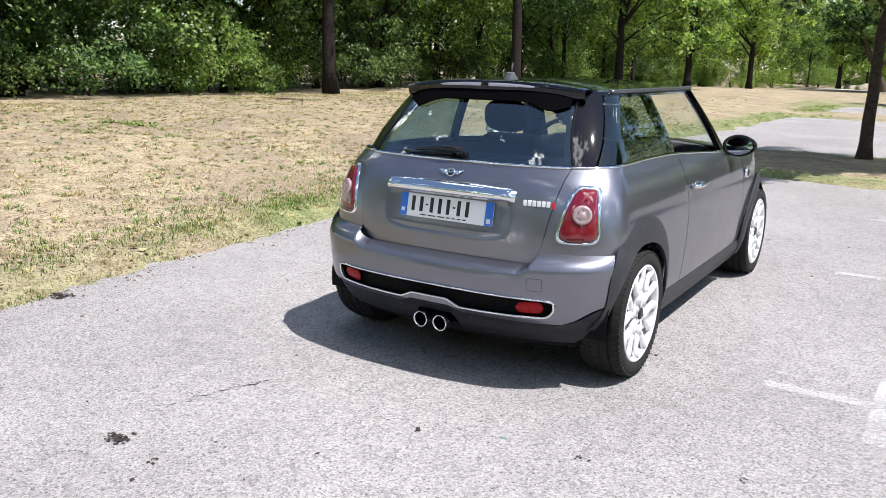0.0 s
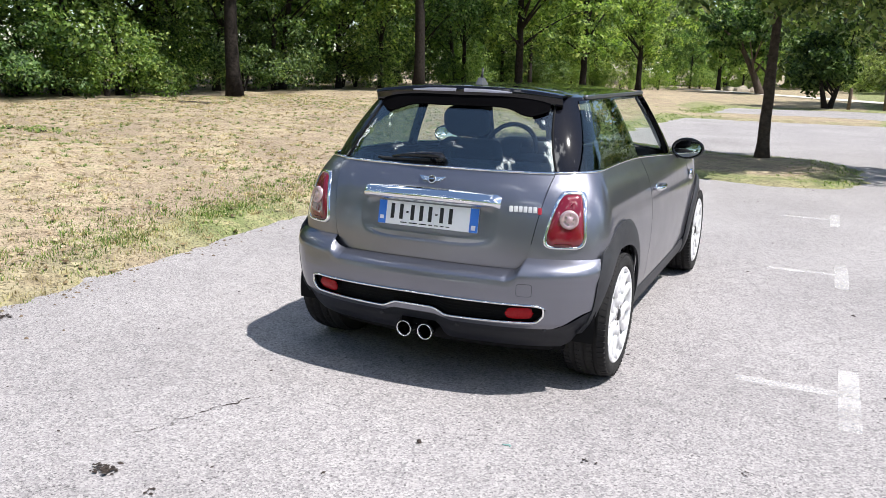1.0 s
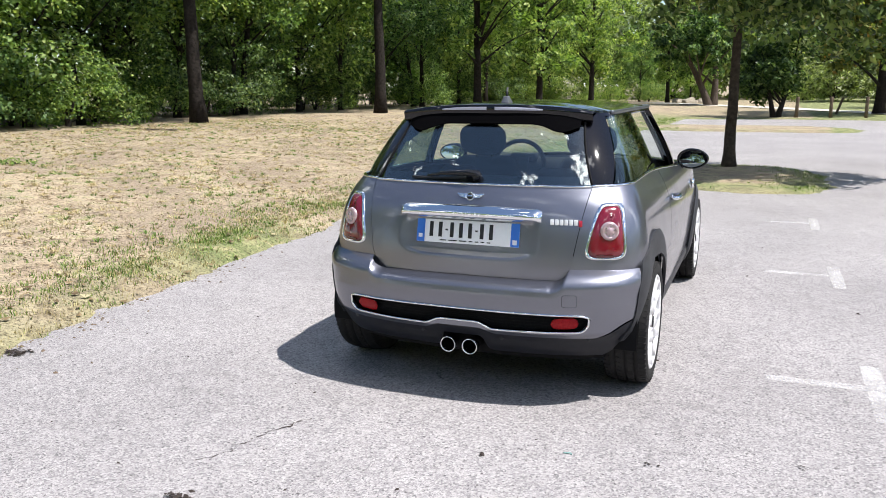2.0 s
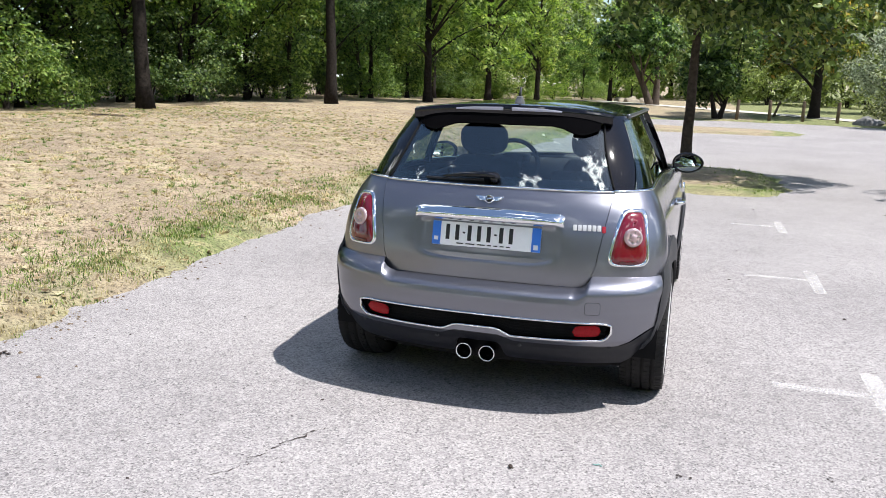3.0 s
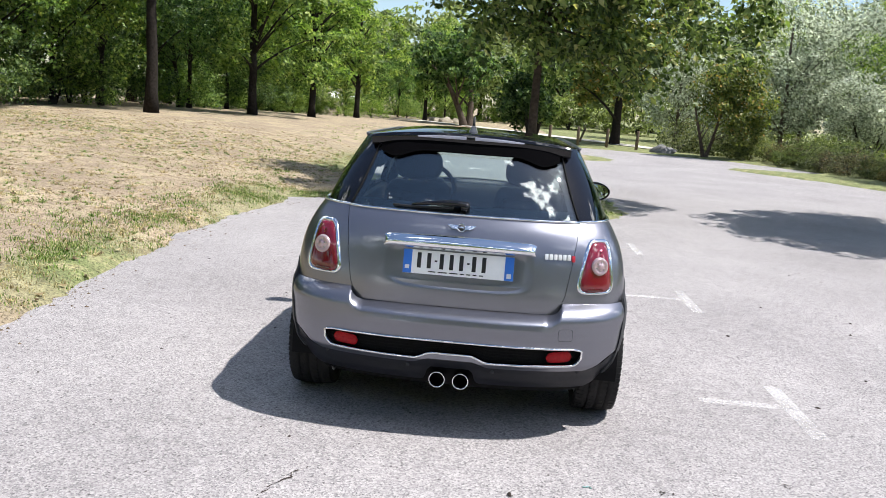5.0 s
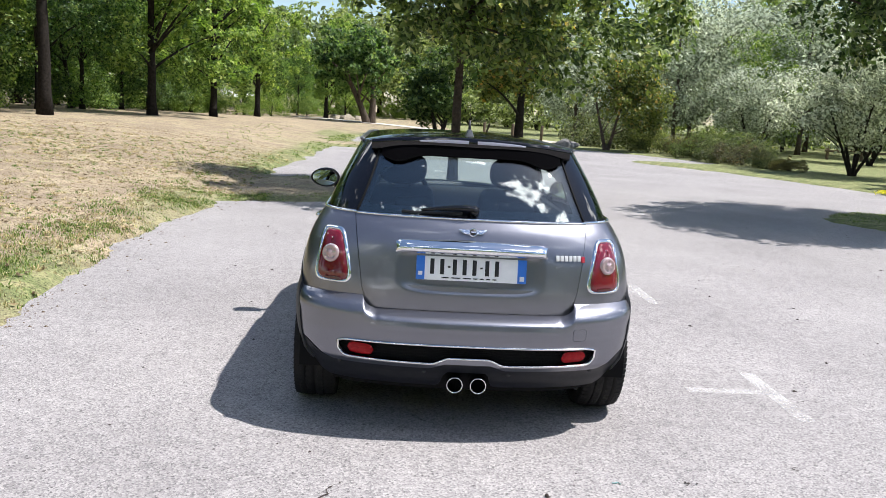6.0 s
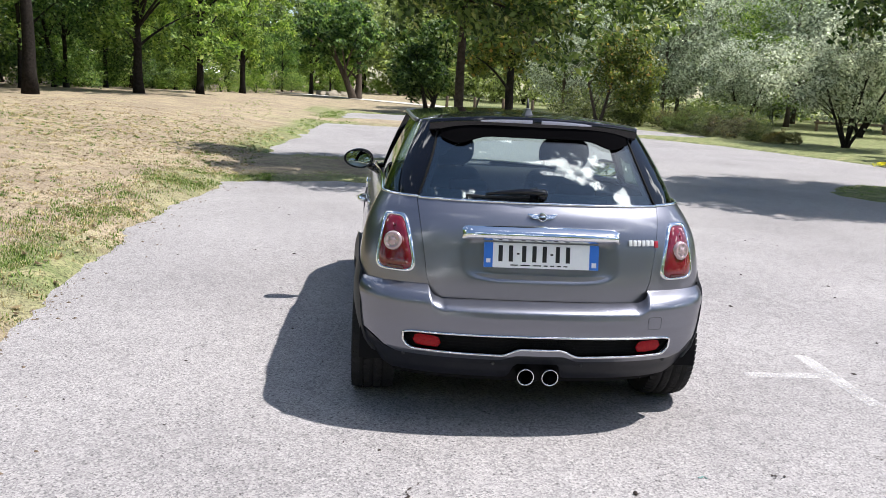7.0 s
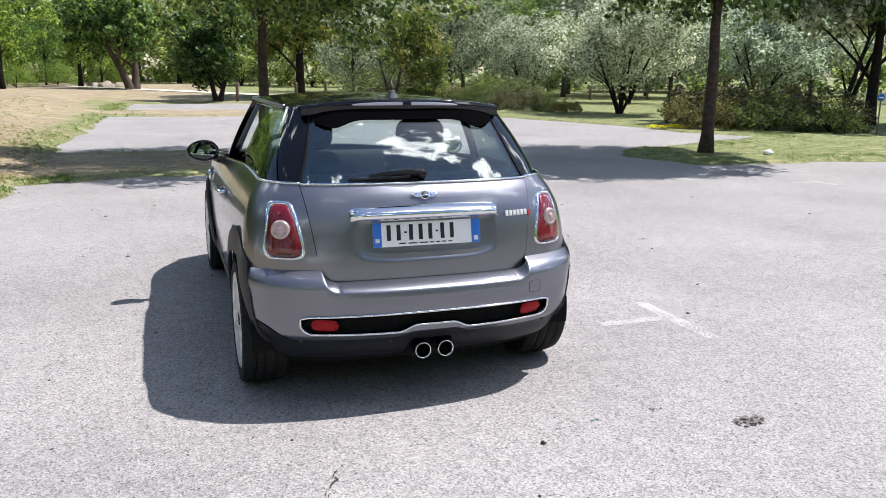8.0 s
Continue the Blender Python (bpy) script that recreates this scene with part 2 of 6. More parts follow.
GRASS_GROUND = grass_ground_material()
ROAD_PAINT = worn_paint_material()
OIL = mottled("dark_oil_stain", (0.020, 0.016, 0.014), (0.07, 0.055, 0.05), 40, 0.7, spec=0.12)
SCUFF = mottled("brown_dried_stain", (0.10, 0.085, 0.078), (0.18, 0.16, 0.15), 40, 0.8, spec=0.12)
BARK = mottled("rough_brown_bark", (0.055, 0.042, 0.034), (0.14, 0.11, 0.09), 14, 0.95, bump_s=1.0, dist=0.03, spec=0.12)
BARK_DARK = mottled("dark_bark", (0.012, 0.010, 0.009), (0.042, 0.035, 0.030), 14, 0.95, bump_s=1.0, dist=0.03, spec=0.12)
WOOD = mottled("weathered_post_wood", (0.10, 0.075, 0.055), (0.20, 0.15, 0.11), 10, 0.9, bump_s=0.6, dist=0.01, spec=0.12)
STONE = mottled("grey_boulder_stone", (0.09, 0.09, 0.092), (0.24, 0.235, 0.23), 5, 0.9, bump_s=0.8, dist=0.03)
PALE_STONE = mottled("pale_rock", (0.17, 0.145, 0.11), (0.32, 0.28, 0.22), 5, 0.9, bump_s=0.8, dist=0.03)
GRAVEL = mottled("pale_gravel_path", (0.42, 0.39, 0.34), (0.55, 0.52, 0.46), 6, 0.95, bump_s=0.5, dist=0.01)
LEAF = leaf_material("green_leaves", (0.042, 0.082, 0.032), (0.17, 0.265, 0.105), (0.42, 0.48, 0.22))
LEAF_BRIGHT = leaf_material("bright_green_leaves", (0.085, 0.15, 0.042), (0.27, 0.37, 0.115), (0.54, 0.57, 0.24))
LEAF_DARK = leaf_material("dark_green_leaves", (0.034, 0.066, 0.025), (0.135, 0.20, 0.078), (0.34, 0.40, 0.19))
LEAF_OLIVE = leaf_material("olive_leaves_turning_brown", (0.085, 0.11, 0.038), (0.26, 0.28, 0.10), (0.58, 0.31, 0.12))
LEAF_OAK = leaf_material("oak_leaves", (0.048, 0.084, 0.032), (0.195, 0.265, 0.105), (0.52, 0.50, 0.28), 0.42)
LEAF_SILVER = leaf_material("silver_green_leaves", (0.22, 0.25, 0.18), (0.64, 0.67, 0.60), (0.90, 0.91, 0.89), 0.5, (1.0, 1.04, 0.92))
LEAF_RUST = leaf_material("rusty_bush_leaves", (0.055, 0.050, 0.034), (0.18, 0.165, 0.10), (0.33, 0.17, 0.11))
LEAF_SHRUB = leaf_material("grey_green_shrub_leaves", (0.05, 0.062, 0.036), (0.17, 0.20, 0.105), (0.30, 0.28, 0.16))
# leaf green lightened to carry the haze of distance in its colour
LEAF_HAZED = leaf_material("hazed_distant_leaves", (0.12, 0.15, 0.075), (0.30, 0.35, 0.185), (0.46, 0.48, 0.31))
BLADE_DRY = leaf_material("dry_grass_blades", (0.34, 0.27, 0.155), (0.52, 0.45, 0.28), (0.30, 0.31, 0.13), 0.3, (1.0, 1.0, 0.85), 0.7, 0.2)
BLADE_GREEN = leaf_material("green_grass_blades", (0.085, 0.15, 0.035), (0.20, 0.285, 0.08), (0.52, 0.46, 0.25), 0.35, (1.05, 1.1, 0.75), 0.65, 0.25)
LITTER = leaf_material("fallen_brown_leaves", (0.17, 0.115, 0.075), (0.30, 0.22, 0.14), (0.52, 0.45, 0.32), 0.3, (1.0, 1.0, 0.85), 0.7, 0.2)
YELLOW = leaf_material("yellow_flowers", (0.45, 0.40, 0.03), (0.65, 0.58, 0.05), (0.15, 0.22, 0.05))
PAPER = mottled("white_paper", (0.72, 0.72, 0.72), (0.82, 0.82, 0.82), 30, 0.8)
SIGN_BLUE = material("blue_sign_face", (0.02, 0.12, 0.50), 0.4)
BOTTLE = material("pale_green_glass_shard", (0.20, 0.34, 0.32), 0.05, 0.0, 1.0)

# ---- building helpers ----
def mesh_of(name, verts, faces, mat, smooth=True):
    me = bpy.data.meshes.new(name)
    me.from_pydata([tuple(v) for v in verts], [], [tuple(f) for f in faces])
    me.validate()
    if smooth:
        me.shade_smooth()
    me.materials.append(mat)
    return me


def put(name, me, parent=None, label="", m=None):
    ob = new(name, me)
    if parent is not None:
        ob.parent = parent
    if m is not None:
        ob.matrix_basis = m
    if label:
        ob["label"] = label
    return ob


def part(name, bm, mat, parent=None, label="", smooth=True, m=None):
    me = bpy.data.meshes.new(name)
    bmesh.ops.recalc_face_normals(bm, faces=bm.faces)
    bm.to_mesh(me)
    bm.free()
    if smooth:
        me.shade_smooth()
        me.set_sharp_from_angle(angle=radians(38))
    me.materials.append(mat)
    return put(name, me, parent, label, m)


def hermite(x, pts):
    """Smooth curve through (place, value) pairs."""
    px, py = np.array([p[0] for p in pts], float), np.array([p[1] for p in pts], float)
    sl = np.gradient(py, px)
    x = np.clip(np.asarray(x, float), px[0], px[-1])
    i = np.clip(np.searchsorted(px, x, "right") - 1, 0, len(px) - 2)
    h = px[i + 1] - px[i]
    t = (x - px[i]) / h
    return ((1 + 2 * t) * (1 - t) ** 2 * py[i] + t * (1 - t) ** 2 * h * sl[i]
            + t * t * (3 - 2 * t) * py[i + 1] + t * t * (t - 1) * h * sl[i + 1])


def smooth01(x, a, b):
    t = np.clip((np.asarray(x, float) - a) / (b - a), 0, 1)
    return t * t * (3 - 2 * t)


def sheet(fn, nu, nv, thick=0.008, keep=None, us=None, vs=None):
    """A solid panel from a surface fn(u, v) -> (x, y, z) over the unit square; thick goes inwards, against the normal dP/du x dP/dv.
    keep(x, y, z) masks faces away. Returns verts, faces."""
    us = np.linspace(0, 1, nu + 1) if us is None else np.asarray(us)
    vs = np.linspace(0, 1, nv + 1) if vs is None else np.asarray(vs)
    U, V = np.meshgrid(us, vs, indexing="ij")
    P = np.stack(fn(U, V), -1)
    dU = np.gradient(P, axis=0)
    dV = np.gradient(P, axis=1)
    N = np.cross(dU, dV)
    N /= np.maximum(np.linalg.norm(N, axis=-1, keepdims=True), 1e-9)
    Q = P - N * thick
    nu, nv = len(us) - 1, len(vs) - 1
    C = (P[:-1, :-1] + P[1:, :-1] + P[:-1, 1:] + P[1:, 1:]) / 4
    ok = np.ones((nu, nv), bool) if keep is None else keep(C[..., 0], C[..., 1], C[..., 2])
    n = (nu + 1) * (nv + 1)
    verts = [*P.reshape(-1, 3), *Q.reshape(-1, 3)]
    idx = lambda i, j: i * (nv + 1) + j
    faces = []
    for i in range(nu):
        for j in range(nv):
            if not ok[i, j]:
                continue
            a, b, c, d = idx(i, j), idx(i + 1, j), idx(i + 1, j + 1), idx(i, j + 1)
            faces.append((a, b, c, d))
            faces.append((n + d, n + c, n + b, n + a))
            for e0, e1, di, dj in ((a, b, 0, -1), (b, c, 1, 0), (c, d, 0, 1), (d, a, -1, 0)):
                ii, jj = i + di, j + dj
                if not (0 <= ii < nu and 0 <= jj < nv) or not ok[ii, jj]:
                    k = len(verts)
                    verts += [verts[e0], verts[e1], verts[n + e1], verts[n + e0]]
                    faces.append((k + 1, k, k + 3, k + 2))
    used = sorted({v for f in faces for v in f})
    at = {v: i for i, v in enumerate(used)}
    return [verts[v] for v in used], [tuple(at[v] for v in f) for f in faces]


def panel(name, fn, nu, nv, mat, parent, label="", thick=0.008, keep=None, us=None, vs=None):
    return put(name, mesh_of(name, *sheet(fn, nu, nv, thick, keep, us, vs), mat), parent, label)


def mirrored(fn):
    """The same panel on the other side (x to -x), with its normal still outwards."""
    def out(u, v):
        x, y, z = fn(1 - u, v)
        return -x, y, z
    return out


def tube(path, radius, segs=8, closed=False, squash=1.0):
    """A tube along a path of points; radius one number or one for each point."""
    P = np.array(path, float)
    n = len(P)
    R = np.broadcast_to(np.asarray(radius, float), (n,))
    T = (np.roll(P, -1, 0) - np.roll(P, 1, 0)) if closed else np.gradient(P, axis=0)
    T /= np.maximum(np.linalg.norm(T, axis=1, keepdims=True), 1e-9)
    side = np.cross(T, (0, 0, 1.0))
    ln = np.linalg.norm(side, axis=1, keepdims=True)
    side = np.where(ln < 0.05, np.cross(T, (1.0, 0, 0)), side)
    side /= np.maximum(np.linalg.norm(side, axis=1, keepdims=True), 1e-9)
    for i in range(1, n):
        s = side[i - 1] - T[i] * (side[i - 1] @ T[i])
        l = np.linalg.norm(s)
        if l > 1e-6:
            side[i] = s / l
    up = np.cross(side, T)
    a = np.linspace(0, 2 * np.pi, segs, endpoint=False)
    V = P[:, None] + R[:, None, None] * (np.cos(a)[None, :, None] * side[:, None] + squash * np.sin(a)[None, :, None] * up[:, None])
    faces = []
    for i in range(n if closed else n - 1):
        k = (i + 1) % n
        for j in range(segs):
            l = (j + 1) % segs
            faces.append((i * segs + j, i * segs + l, k * segs + l, k * segs + j))
    if not closed:
        faces.append(tuple(range(segs))[::-1])
        faces.append(tuple((n - 1) * segs + j for j in range(segs)))
    return list(V.reshape(-1, 3)), faces


def rail(name, path, radius, mat, parent, label="", segs=8, closed=False, squash=1.0):
    return put(name, mesh_of(name, *tube(path, radius, segs, closed, squash), mat), parent, label)


def lathe(profile, segs=48, axis="x"):
    """Turn (along, radius) pairs round the x axis."""
    a = np.linspace(0, 2 * np.pi, segs, endpoint=False)
    verts, faces = [], []
    for h, r in profile:
        for t in a:
            verts.append((h, r * math.cos(t), r * math.sin(t)))
    for i in range(len(profile) - 1):
        for j in range(segs):
            k = (j + 1) % segs
            faces.append((i * segs + j, i * segs + k, (i + 1) * segs + k, (i + 1) * segs + j))
    if axis == "z":
        verts = [(y, z, x) for x, y, z in verts]
    if axis == "y":
        verts = [(z, x, y) for x, y, z in verts]
    return verts, faces


def block(bm, size, m=None, bevel=0.0, segs=2):
    """A bevelled box added to bm."""
    g = bmesh.ops.create_cube(bm, size=1.0, matrix=Matrix.Diagonal((*size, 1)))
    vs = g["verts"]
    if bevel:
        es = list({e for v in vs for e in v.link_edges})
        r = bmesh.ops.bevel(bm, geom=es, offset=bevel, segments=segs, profile=0.6, affect="EDGES")
        vs = list({v for f in r["faces"] for v in f.verts} | {v for v in vs if v.is_valid})
    if m is not None:
        bmesh.ops.transform(bm, matrix=m, verts=vs)
    return vs

# ---- ground, asphalt, markings ----
LOT = [(-2.85, -16), (-2.7, 0.2), (-2.95, 2.6), (-3.15, 5.5), (-3.0, 9), (-3.0, 14), (-2.8, 22), (-2.5, 28), (-2.2, 34), (2.2, 35.0), (6, 34.4), (9.5, 32.6),
       (12.4, 27.8), (11.2, 26.4), (9.2, 26.3), (7.8, 25.8), (8.6, 24.4), (10.3, 22.2), (12.1, 17.6), (12.3, 14.9), (13.3, 13.5), (10.2, 12.0), (7.8, 11.1),
       (7.2, 9.8), (7.7, 8.5), (9, 8.15), (11.6, 8.05), (16, 7.8), (30, 7), (30, -16)]
ISLAND = [(-4.5, 8.2), (-3.0, 8.35), (-1.6, 8.75), (0.2, 8.75), (1.6, 8.5), (2.1, 9.0), (2.35, 10.5), (2.0, 12.0), (1.2, 12.5), (-1, 12.4), (-4.5, 12.6)]
FAR_ISLAND = [(-4.5, 24.7), (1.2, 24.3), (3.6, 24.6), (4.4, 26.0), (3.4, 28.0), (1.7, 28.4), (-4.5, 28.3)]


def inside_by(poly, X, Y):
    """Distance to the outline, positive inside."""
    d = np.full(X.shape, 1e9)
    ins = np.zeros(X.shape, bool)
    for (ax, ay), (bx, by) in zip(poly, poly[1:] + poly[:1]):
        ex, ey = bx - ax, by - ay
        t = np.clip(((X - ax) * ex + (Y - ay) * ey) / (ex * ex + ey * ey), 0, 1)
        d = np.minimum(d, (X - ax - t * ex) ** 2 + (Y - ay - t * ey) ** 2)
        cross = ((ay > Y) != (by > Y)) & (X < ex * (Y - ay) / (ey if ey else 1e-9) + ax)
        ins ^= cross
    return np.where(ins, 1, -1) * np.sqrt(d)


def wobble(X, Y, scale, seed):
    """Cheap smooth noise out of sines, about -1 to 1."""
    r = np.random.RandomState(seed)
    out = np.zeros(X.shape)
    for k in range(7):
        f = scale * (0.6 + 0.5 * k)
        a = r.uniform(0, 2 * np.pi)
        out += np.sin(f * (X * np.cos(a) + Y * np.sin(a)) + r.uniform(0, 6.28)) / (1 + 0.5 * k)
    return out / 2.6


def asphalt_by(X, Y):
    """How far inside the asphalt a place lies."""
    d = np.minimum(inside_by(LOT, X, Y), -inside_by(ISLAND, X, Y))
    return np.minimum(d, -inside_by(FAR_ISLAND, X, Y))


def bank(X, Y):
    s = np.clip((-2.9 - X) / 8.5, 0, 1)
    up = 0.56 * (1 - (1 - s) ** 1.8)
    return up * (1 - smooth01(Y, 28, 66))


def ground_height(X, Y):
    d = asphalt_by(X, Y) + 0.19 * wobble(X, Y, 3.0, 3) + 0.10 * wobble(X, Y, 11.0, 4)
    lip = np.clip(-d * 0.30, -0.06, 0.05)
    near = np.exp(-((X / 40) ** 2 + ((Y - 10) / 40) ** 2))
    return lip + np.where(X < -2, bank(X, Y), 0) + np.where(d < -0.2, 0.025 * near * wobble(X, Y, 2.2, 5), 0)


def axis_steps(stops):
    out = []
    for (a, step), (b, _) in zip(stops, stops[1:]):
        n = max(1, int(round((b - a) / step)))
        out += list(np.linspace(a, b, n, endpoint=False))
    return np.array(out + [stops[-1][0]])


def build_ground():
    xs = axis_steps([(-600, 60), (-120, 12), (-40, 1.6), (-14, 0.28), (-4.2, 0.06), (-2.2, 0.4), (7, 0.12), (14, 0.6), (30, 5), (100, 50), (600, 1)])
    ys = axis_steps([(-600, 60), (-120, 12), (-20, 1.5), (-3, 0.12), (13.5, 0.3), (36, 1.2), (80, 10), (160, 60), (800, 1)])
    X, Y = np.meshgrid(xs, ys, indexing="ij")
    Z = ground_height(X, Y)
    ny = len(ys)
    I, J = np.meshgrid(np.arange(len(xs) - 1), np.arange(ny - 1), indexing="ij")
    a = (I * ny + J).ravel()
    F = np.stack([a, a + ny, a + ny + 1, a + 1], 1)
    me = bpy.data.meshes.new("ground")
    V = np.stack([X, Y, Z], -1).reshape(-1, 3)
    me.from_pydata(V.tolist(), [], F.tolist())
    me.shade_smooth()
    me.materials.append(GRASS_GROUND)
    d = -asphalt_by(X, Y)
    lush = (1 - smooth01(d, 0.35, 1.0)) * (0.46 + 0.30 * wobble(X, Y, 2.2, 52)) + np.where((Y > 12.5) & (X < -1.5), (1 - smooth01(d, 0.4, 5.0)) * 0.34, 0) + np.where(X > 3.2, 0.85, 0) + np.where((Y > 30) & (X > -4), 0.3, 0) + np.where((Y > 8) & (Y < 13) & (X > -3), 0.15, 0)
    at = me.attributes.new("lush", "FLOAT", "POINT")
    at.data.foreach_set("value", np.clip(lush, 0, 1).ravel().astype(np.float32))
    return tagged(new("ground", me), "dry straw-coloured grass ground rising to a bank", "ground", kind="structure")


def build_asphalt():
    xs, ys = np.linspace(-4.2, 30.5, 60), np.linspace(-17, 36, 90)
    X, Y = np.meshgrid(xs, ys, indexing="ij")
    keep = asphalt_by((X[:-1, :-1] + X[1:, 1:]) / 2, (Y[:-1, :-1] + Y[1:, 1:]) / 2) > -0.9
    n = len(ys)
    F = [(i * n + j, (i + 1) * n + j, (i + 1) * n + j + 1, i * n + j + 1) for i in range(len(xs) - 1) for j in range(n - 1) if keep[i, j]]
    me = mesh_of("car_park", np.stack([X, Y, 0 * X], -1).reshape(-1, 3), F, ASPHALT)
    return tagged(new("car_park", me), "sun-bleached grey asphalt of a car park", "asphalt", kind="structure")


def flat_patch(name, pts, mat, z, label, category, kind="structure"):
    me = mesh_of(name, [(x, y, z) for x, y in pts], [tuple(range(len(pts)))], mat, False)
    return tagged(new(name, me), label, category, kind=kind)


def bay_mark(y, x0=1.34, x1=1.90, fade=1.0):
    """A faded T that parts two bays: a stub across and a bar along."""
    bm = bmesh.new()
    for xa, xb, ya, yb, skew in ((x0, x1 - 0.04, y - 0.05, y + 0.03, 0.0), (x1 - 0.045, x1 + 0.05, y - 0.45, y + 0.35, 0.0)):
        c = [(xa, ya), (xb, ya), (xb, yb), (xa, yb)]
        bm.faces.new([bm.verts.new((px + skew * (py - y) / 0.4, py, 0.004)) for px, py in c])
    ob = part("bay_marking", bm, ROAD_PAINT, None, smooth=False)
    return tagged(ob, "faded white painted T marking on the asphalt", "road marking", "bay markings", "structure")


def stain(x, y, r, name="oil_stain", seed=1, mat=None):
    """A cluster of small dried drops and crumbs."""
    rr = random.Random(seed)
    bm = bmesh.new()
    for k in range(60 if r > 0.04 else 12):
        a, q = rr.uniform(0, 6.28), r * rr.uniform(0, 1) ** 0.7
        s = r * rr.uniform(0.07, 0.24)
        n = 8
        cx, cy = x + q * math.cos(a) * 1.3, y + q * math.sin(a) * 0.8
        bm.faces.new([bm.verts.new((cx + s * rr.uniform(0.5, 1.3) * math.cos(6.283 * i / n), cy + s * rr.uniform(0.5, 1.3) * math.sin(6.283 * i / n), 0.003 + 0.0002 * k)) for i in range(n)])
    ob = part(name, bm, mat or OIL, None, smooth=False)
    return tagged(ob, "dark dried oil stain on the asphalt", "stain", "stains", "structure")


def crack(pts, width, seed):
    """A thin, broken, jagged crack."""
    rr = random.Random(seed)
    bm = bmesh.new()
    prev, off = None, 0.0
    for (ax, ay), (bx, by) in zip(pts, pts[1:]):
        n = max(6, int(math.hypot(bx - ax, by - ay) / 0.012))
        for k in range(n):
            t = k / n
            off = 0.75 * off + rr.gauss(0, 0.011) if k % 2 == 0 else off
            x, y = ax + (bx - ax) * t + off + rr.gauss(0, 0.002), ay + (by - ay) * t + 0.4 * off + rr.gauss(0, 0.002)
            w = width * rr.uniform(0.1, 1.0) ** 1.5
            cur = (bm.verts.new((x - w, y + w * 0.4, 0.0025)), bm.verts.new((x + w, y - w * 0.4, 0.0025)))
            if prev and rr.random() > 0.10:
                bm.faces.new((prev[0], prev[1], cur[1], cur[0]))
            prev = cur
    for v in [v for v in bm.verts if not v.link_faces]:
        bm.verts.remove(v)
    return tagged(part("crack", bm, OIL, None, smooth=False), "thin dark broken crack in the asphalt", "crack", "cracks", "structure")


build_ground()
build_asphalt()
for y, x0, x1 in ((0.83, 1.37, 1.88), (3.42, 1.34, 1.865), (6.05, 1.31, 1.82)):
    bay_mark(y, x0, x1)
bay_mark(6.0, 7.5, 8.0)
for i, (x, y, r) in enumerate([(-0.63, -1.31, 0.046), (-0.38, -1.34, 0.035), (0.305, -0.568, 0.014), (0.01, -1.25, 0.016), (0.95, -0.40, 0.03), (1.51, -0.22, 0.028),
                               (1.28, -0.64, 0.062), (-2.6, -0.29, 0.07)]):
    stain(x, y, r, seed=i + 3, mat=SCUFF if i == 6 else None)
crack([(-0.57, -0.50), (-0.60, -0.60), (-0.66, -0.72), (-0.74, -0.98), (-0.80, -1.08)], 0.0052, 2)
crack([(-2.2, -0.5), (-2.5, -0.42), (-2.9, -0.40)], 0.003, 5)


def specks(n, seed):
    """Grit, crumbs and bits of bark lying about on the asphalt."""
    r = np.random.RandomState(seed)
    x, y = r.uniform(-2.6, 9, n), r.uniform(-2.8, 9, n)
    s = 0.004 + 0.010 * r.uniform(0, 1, n) ** 3
    V, F = [], []
    for i in range(n):
        k = len(V)
        a = r.uniform(0, 6.28)
        c, q = math.cos(a) * s[i], math.sin(a) * s[i]
        V += [(x[i] + c * 1.6, y[i] + q * 1.6, 0.001), (x[i] - q, y[i] + c, 0.001), (x[i] - c * 1.6, y[i] - q * 1.6, 0.001), (x[i] + q, y[i] - c, 0.001), (x[i], y[i], 0.001 + s[i] * 0.7)]
        F += [(k, k + 1, k + 4), (k + 1, k + 2, k + 4), (k + 2, k + 3, k + 4), (k + 3, k, k + 4)]
    return tagged(new("grit", mesh_of("grit", V, F, OIL, False)), "dark crumbs of grit scattered on the asphalt", "grit", kind="stuff")


specks(420, 17)

# ---- the car ----
# Its own axes are the world's: rear bumper near y = 0, nose towards +y, middle at x = 0.
R_AXLE, F_AXLE, WHEEL_R = 0.57, 3.04, 0.312
SE = 2.6
car = tagged(new("car"), "grey metallic three-door hatchback with black roof and chrome trim", "car")
car.matrix_basis = pose(-0.006, 0, 0)


def body_w(z):
    return hermite(z, [(0.16, 0.74), (0.30, 0.795), (0.45, 0.815), (0.62, 0.825), (0.78, 0.818), (0.90, 0.79), (0.98, 0.752), (1.03, 0.722)])


def body_rear(z):
    return hermite(z, [(0.16, 0.10), (0.45, 0.06), (0.60, 0.058), (0.66, 0.062), (0.75, 0.074), (0.85, 0.096), (0.92, 0.122), (0.97, 0.150), (1.03, 0.200)])


def barrel(y):
    return 1 - 0.014 * ((y - 1.7) / 1.7) ** 2


REAR_D, FRONT_D, NOSE = 0.32, 0.95, 3.68


def se_corner(t, n=SE):
    """Superellipse corner: share across and share along for t from 0 to 1."""
    a = np.clip(t, 0, 1) * np.pi / 2
    return np.abs(np.sin(a)) ** (2 / n), 1 - np.abs(np.cos(a)) ** (2 / n)


